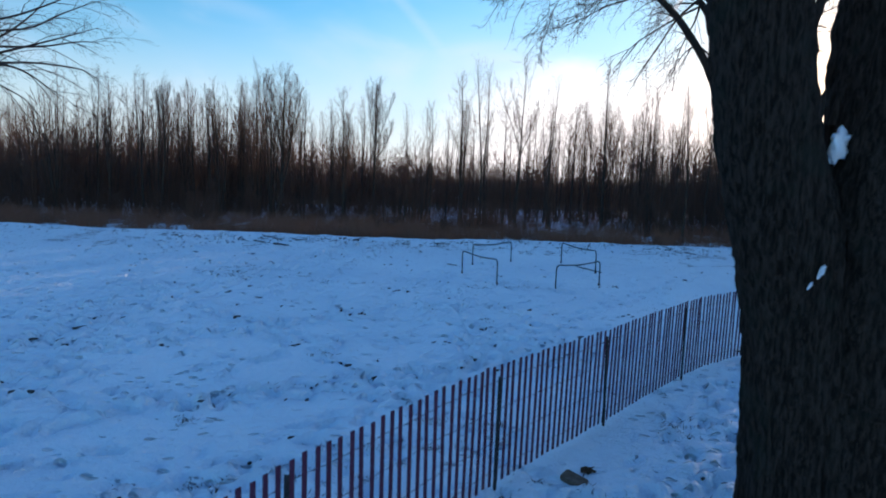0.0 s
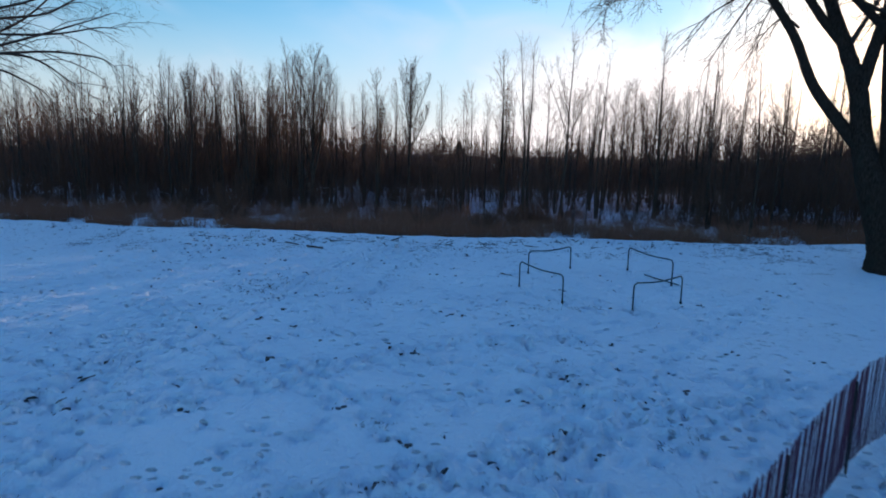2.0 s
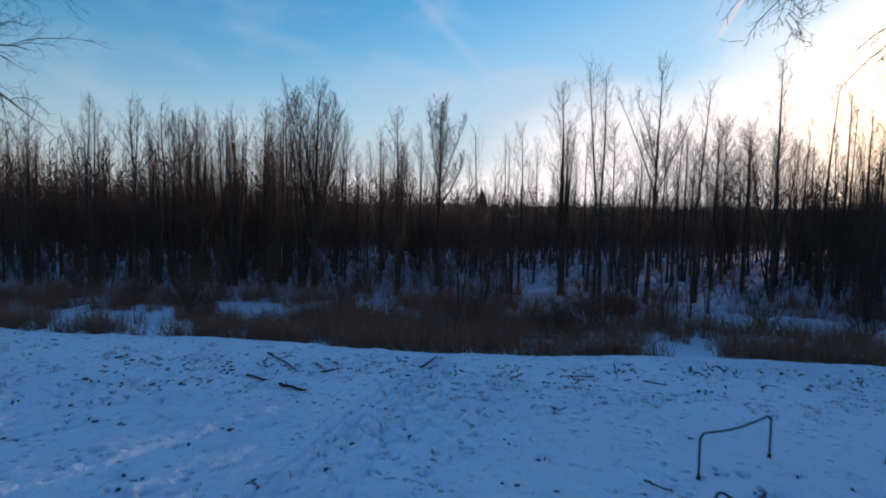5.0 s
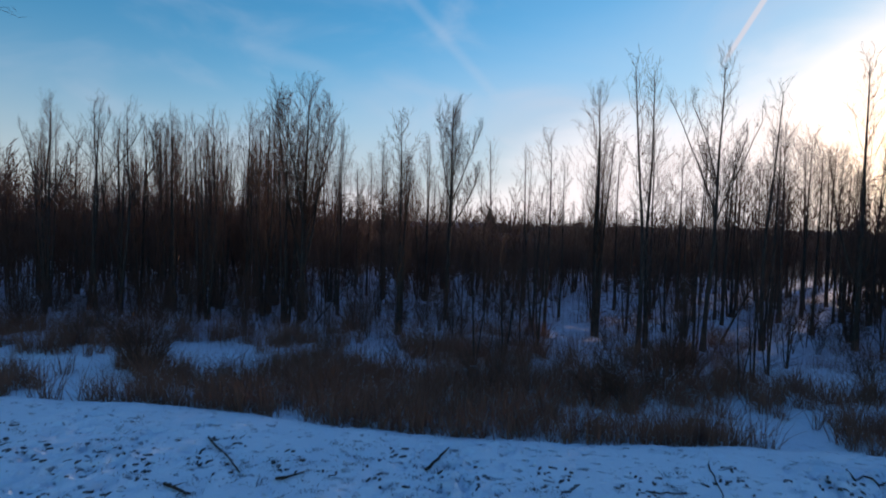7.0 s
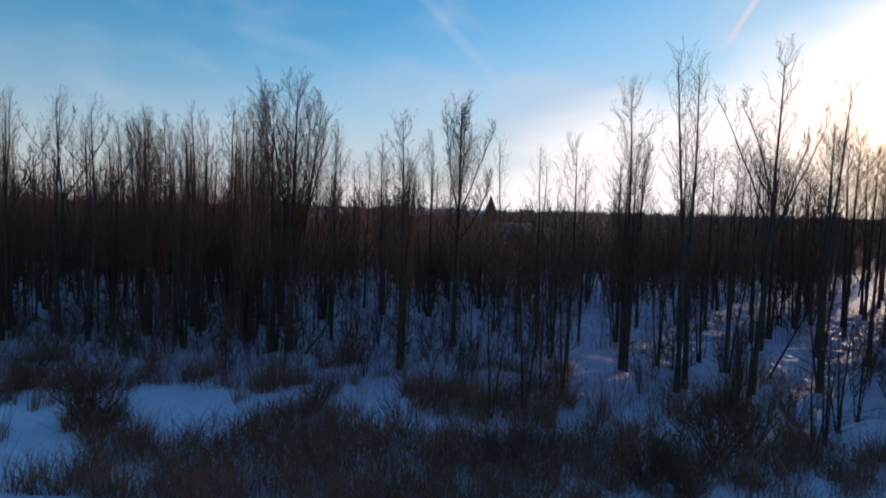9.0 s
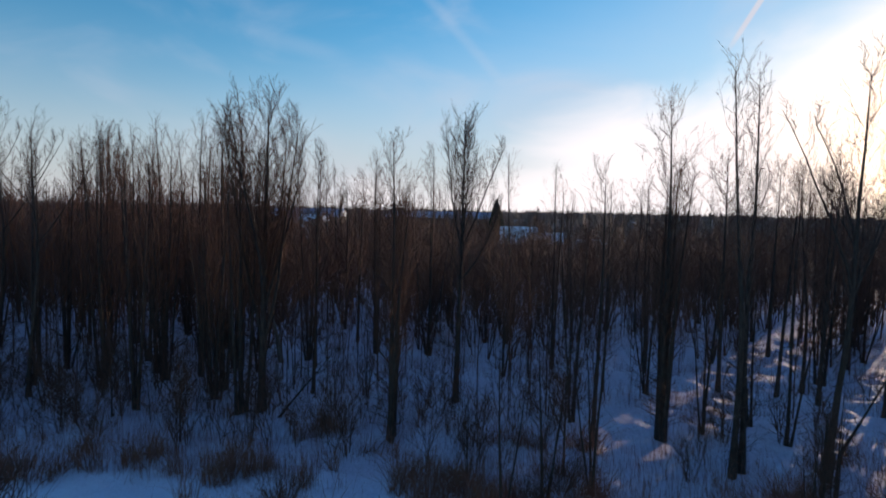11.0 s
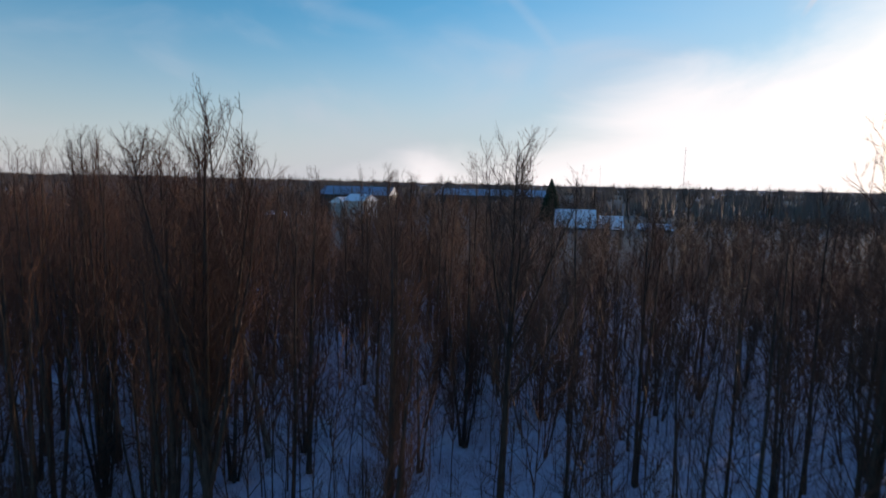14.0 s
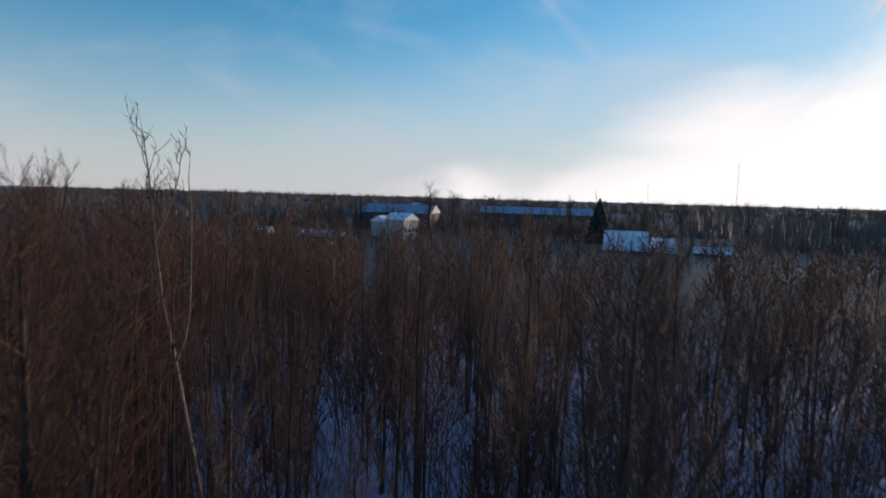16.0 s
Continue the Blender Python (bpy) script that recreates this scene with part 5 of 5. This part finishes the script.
# ---- sunken tyre with snow, by the fence's corner ----
tyre = holder("tractor_tyre", pose(6.2, 10.08, lie(6.2, 10.08) - 0.02) @ Matrix.Diagonal((0.68, 0.68, 0.75, 1)), "large black tyre lying flat, filled with snow", "tyre")
s = Shape()
ring = np.arange(49) * 2 * math.pi / 48
prof = [(0.62, 0.0), (0.88, -0.02), (0.95, 0.05), (0.97, 0.14), (0.95, 0.22), (0.86, 0.27), (0.70, 0.25), (0.62, 0.2)]
V = np.array([(math.cos(t) * r, math.sin(t) * r, z) for t in ring[:-1] for r, z in prof])
m = len(prof)
s.add(V, [(i * m + j, ((i + 1) % 48) * m + j, ((i + 1) % 48) * m + (j + 1) % m, i * m + (j + 1) % m) for i in range(48) for j in range(m)])
carcass = part("carcass", s.mesh("carcass", M_RUBBER), tyre)
lug = Shape()
lug.box((0.955, -0.02, 0.03), (0.985, 0.03, 0.22))
lug_mesh = lug.mesh("lug", M_RUBBER, False)
for i in range(40):
    ob = part("lug", lug_mesh, carcass)
    ob.matrix_local = pose(0, 0, 0, 0, 0, i * 9.0)
s = Shape()
rad = np.linspace(0, 0.90, 10)
V = [(math.cos(t) * r, math.sin(t) * r, 0.285 + 0.05 * (1 - (r / 0.9) ** 2) + 0.012 * math.sin(5 * t + r * 9) - (0.05 if r > 0.88 else 0)) for r in rad for t in ring[:-1]]
s.add(V, [(i * 48 + j, i * 48 + (j + 1) % 48, (i + 1) * 48 + (j + 1) % 48, (i + 1) * 48 + j) for i in range(9) for j in range(48)])
part("snow_cap", s.mesh("snow_cap", M_CAP), tyre, "smooth snow filling the tyre")

# ---- bits lying by the fence ----
s = bmesh.new()
bmesh.ops.create_cube(s, size=1.0)
bmesh.ops.bevel(s, geom=s.edges[:], offset=0.06, segments=2, affect="EDGES")
for v in s.verts:
    v.co = Vector((v.co.x * 0.26, v.co.y * 0.15, v.co.z * 0.05 + 0.02 * noise.noise(v.co * 3)))
me = bpy.data.meshes.new("board")
s.to_mesh(me)
s.free()
me.materials.append(M_WOOD)
tagged(new("wood_scrap", me), "broken piece of weathered board on the snow", "debris").matrix_world = pose(1.42, 5.78, lie(1.42, 5.78) + 0.03, 4, 8, -40)
s = Shape()
for i in range(9):
    a, b = rng.uniform(0, 6.28), rng.uniform(0, 0.09)
    c = np.array((math.cos(a) * b, math.sin(a) * b, 0.012))
    u, w = rng.normal(0, 0.035, 3), rng.normal(0, 0.03, 3)
    t3 = np.array((0, 0, 0.004))
    s.add([c - u, c + w, c + u, c - w, c - u + t3, c + w + t3, c + u + t3, c - w + t3], [(3, 2, 1, 0), (4, 5, 6, 7), (0, 1, 5, 4), (1, 2, 6, 5), (2, 3, 7, 6), (3, 0, 4, 7)])
tagged(new("leaf_litter", s.mesh("leaf_litter", M_LEAF, False)), "small heap of dead leaves on the snow", "leaves").matrix_world = pose(1.62, 5.98, lie(1.62, 5.98) + 0.02)
s = bmesh.new()
bmesh.ops.create_icosphere(s, subdivisions=3, radius=1.0)
for v in s.verts:
    v.co *= 1 + 0.15 * noise.noise(v.co * 2)
    v.co = Vector((v.co.x * 0.17, v.co.y * 0.13, v.co.z * 0.10))
me = bpy.data.meshes.new("snow_lump")
s.to_mesh(me)
s.free()
me.materials.append(M_CAP)
me.polygons.foreach_set("use_smooth", [True] * len(me.polygons))
tagged(new("snow_lump", me), "rounded lump of snow at the foot of the fence", "snow").matrix_world = pose(0.26, 5.42, lie(0.26, 5.42) + 0.03)


# ---- buildings beyond the wood ----
def building(name, label, x, y, w, depth, wall_h, roof_h, wall_mat, roof_mat, turn=0.0, windows=0, ridge_along=True):
    z = float(level(x, y)) - 0.3
    ob = holder(name, pose(x, y, z, 0, 0, turn), label, "building", "buildings beyond the wood")
    s = Shape()
    s.box((-w / 2, -depth / 2, 0), (w / 2, depth / 2, wall_h))
    wall = part("wall", s.mesh("wall", wall_mat, False), ob)
    s = Shape()
    e = 0.5
    if ridge_along:
        V = [(-w / 2 - e, -depth / 2 - e, wall_h), (w / 2 + e, -depth / 2 - e, wall_h), (w / 2 + e, depth / 2 + e, wall_h), (-w / 2 - e, depth / 2 + e, wall_h), (-w / 2 - e, 0, wall_h + roof_h), (w / 2 + e, 0, wall_h + roof_h)]
        s.add(V, [(0, 1, 5, 4), (2, 3, 4, 5), (3, 2, 1, 0)], [(0, 4, 3), (1, 2, 5)])
    else:
        V = [(-w / 2 - e, -depth / 2 - e, wall_h), (w / 2 + e, -depth / 2 - e, wall_h), (w / 2 + e, depth / 2 + e, wall_h), (-w / 2 - e, depth / 2 + e, wall_h), (0, -depth / 2 - e, wall_h + roof_h), (0, depth / 2 + e, wall_h + roof_h)]
        s.add(V, [(0, 4, 5, 3), (1, 2, 5, 4), (3, 2, 1, 0)], [(0, 1, 4), (2, 3, 5)])
    V0 = s.v[0] + np.array((0, 0, 0.02))
    s.v[0] = V0
    part("roof", s.mesh("roof", roof_mat, False), ob)
    for i in range(windows):
        g = Shape()
        cx = -w / 2 + w * (i + 0.5) / windows
        g.box((cx - 0.5, -depth / 2 - 0.06, wall_h * 0.4), (cx + 0.5, -depth / 2 + 0.1, wall_h * 0.4 + 1.2))
        part("window", g.mesh("window", M_GLASS, False), wall, "dark window pane")
        f = Shape()
        zw = wall_h * 0.4
        for lo, hi in (((cx - 0.62, zw - 0.12), (cx + 0.62, zw)), ((cx - 0.62, zw + 1.2), (cx + 0.62, zw + 1.32)), ((cx - 0.62, zw), (cx - 0.5, zw + 1.2)), ((cx + 0.5, zw), (cx + 0.62, zw + 1.2))):
            f.box((lo[0], -depth / 2 - 0.1, lo[1]), (hi[0], -depth / 2 + 0.05, hi[1]))
        part("window_frame", f.mesh("window_frame", M_CAP, False), wall)
    if windows > 1:
        g = Shape()
        g.box((-0.5 + w * 0.5 / windows * (windows % 2), -depth / 2 - 0.05, 0.0), (0.5 + w * 0.5 / windows * (windows % 2), -depth / 2 + 0.1, min(2.1, wall_h * 0.95)))
        if wall_h > 3.5 and windows % 2 == 0:
            part("door", g.mesh("door", M_WOOD, False), wall)
    return ob


building("shed", "low shed with a snow-covered roof facing the wood", 0.6, 196, 10.4, 10, 1.0, 5.0, M_DARKWALL, M_CAP, 2, 3)
building("shed", "small low shed under deep snow", 10.5, 196, 5.4, 8, 0.8, 3.6, M_DARKWALL, M_CAP, 2, 2)
building("house", "pale two-storey house with snow on the roof", -67.5, 206, 7.0, 8, 6.2, 2.2, M_WALL, M_CAP, 68, 4, False)
building("house", "pale house wing under a snowy roof", -75.0, 212, 7.0, 7, 5.2, 2.0, M_WALL, M_CAP, 68, 3)
building("hall", "long hall with a blue metal roof", -88, 262, 29, 22, 7.0, 3.4, M_DARKWALL, M_BLUEROOF, 6, 8)
building("hall", "very long low hall with a frosted blue roof", -39, 330, 55, 28, 6.6, 3.2, M_DARKWALL, M_BLUEROOF, 3, 12)
building("shed", "low shed with snowy roof among bare trees", -90, 196, 13, 8, 0.7, 1.8, M_DARKWALL, M_CAP, 8, 4)
building("shed", "tiny snowy shed among bare trees", -111, 196, 4.2, 5, 1.0, 1.8, M_WALL, M_CAP, 8, 1)
building("shed", "low shed behind bare trees", 22.5, 197, 8.0, 5, 0.9, 1.6, M_DARKWALL, M_ROOF, 0, 2)


# ---- tall single trees near the buildings ----
FAR_TREES = [("round", -87.9, 196, 14.0), ("forked", -51.1, 186, 17.5), ("round", -46.9, 190, 15.5), ("dense", -38.1, 215, 15.0), ("forked", -45.3, 230, 15.0), ("round", -96.5, 240, 14.5), ("dense", -18.2, 260, 15.5), ("round", 42.6, 250, 15.0), ("round", -145.3, 230, 14.0), ("forked", 20.0, 236, 13.5), ("dense", 64.0, 236, 14.0), ("round", -120.0, 250, 14.5), ("dense", 8.0, 243, 13.0), ("round", 90.0, 262, 15.0)]
rng = np.random.default_rng(61)
for key, x, y, h in FAR_TREES:
    tr, cr, base = KINDS[key]
    ob = holder("tree", pose(x, y, float(level(x, y)) - 0.2, 0, 0, rng.uniform(0, 360)) @ Matrix.Diagonal((h / base * 2.2, h / base * 2.2, h / base, 1)), "tall wide bare tree near the far buildings", "tree", "tall trees by the buildings")
    part("trunk", tr, ob)
    part("crown", cr, ob)


# ---- a dark fir and two masts ----
def fir(x, y, h, wide):
    ob = holder("fir", pose(x, y, float(level(x, y)) - 0.2), "dark green fir among bare trees", "tree")
    rng = np.random.default_rng(5)
    s = Shape()
    s.tube([(0, 0, 0), (0, 0, h)], [0.28, 0.02], 8)
    part("trunk", s.mesh("trunk", M_BARK), ob)
    s = Shape()
    for i in range(1300):
        f = rng.random() ** 0.8
        az = rng.uniform(0, 6.28)
        L = wide * (1 - f) ** 0.8 * rng.uniform(0.6, 1.1) + 0.2
        b = np.array((0, 0, 0.6 + f * (h - 0.8)))
        e = b + np.array((math.cos(az) * L, math.sin(az) * L, -0.25 * L + rng.normal(0, 0.15)))
        s.tube([b, 0.5 * (b + e) + np.array((0, 0, 0.1)), e], [0.16, 0.38, 0.04], 4)
    part("needles", s.mesh("needles", M_FIR), ob)


fir(-6.8, 228, 14.6, 5.0)


def mast(x, y, h):
    ob = holder("radio_mast", pose(x, y, float(level(x, y))), "thin far radio mast on the hill", "mast", "masts")
    s = Shape()
    for a in (0, 2.09, 4.19):
        s.tube([(math.cos(a) * 0.7, math.sin(a) * 0.7, -1), (math.cos(a) * 0.5, math.sin(a) * 0.5, h)], [0.09, 0.07], 5, tip=False)
    for i in range(int(h / 3)):
        z = i * 3.0
        s.tube([(0.6, 0, z), (-0.3, 0.55, z + 1.5)], [0.05, 0.05], 4, tip=False)
        s.tube([(-0.3, 0.55, z + 1.5), (-0.3, -0.55, z + 3)], [0.05, 0.05], 4, tip=False)
    part("lattice", s.mesh("lattice", M_WIRE), ob)


mast(169, 900, 66)
mast(60, 1000, 40)
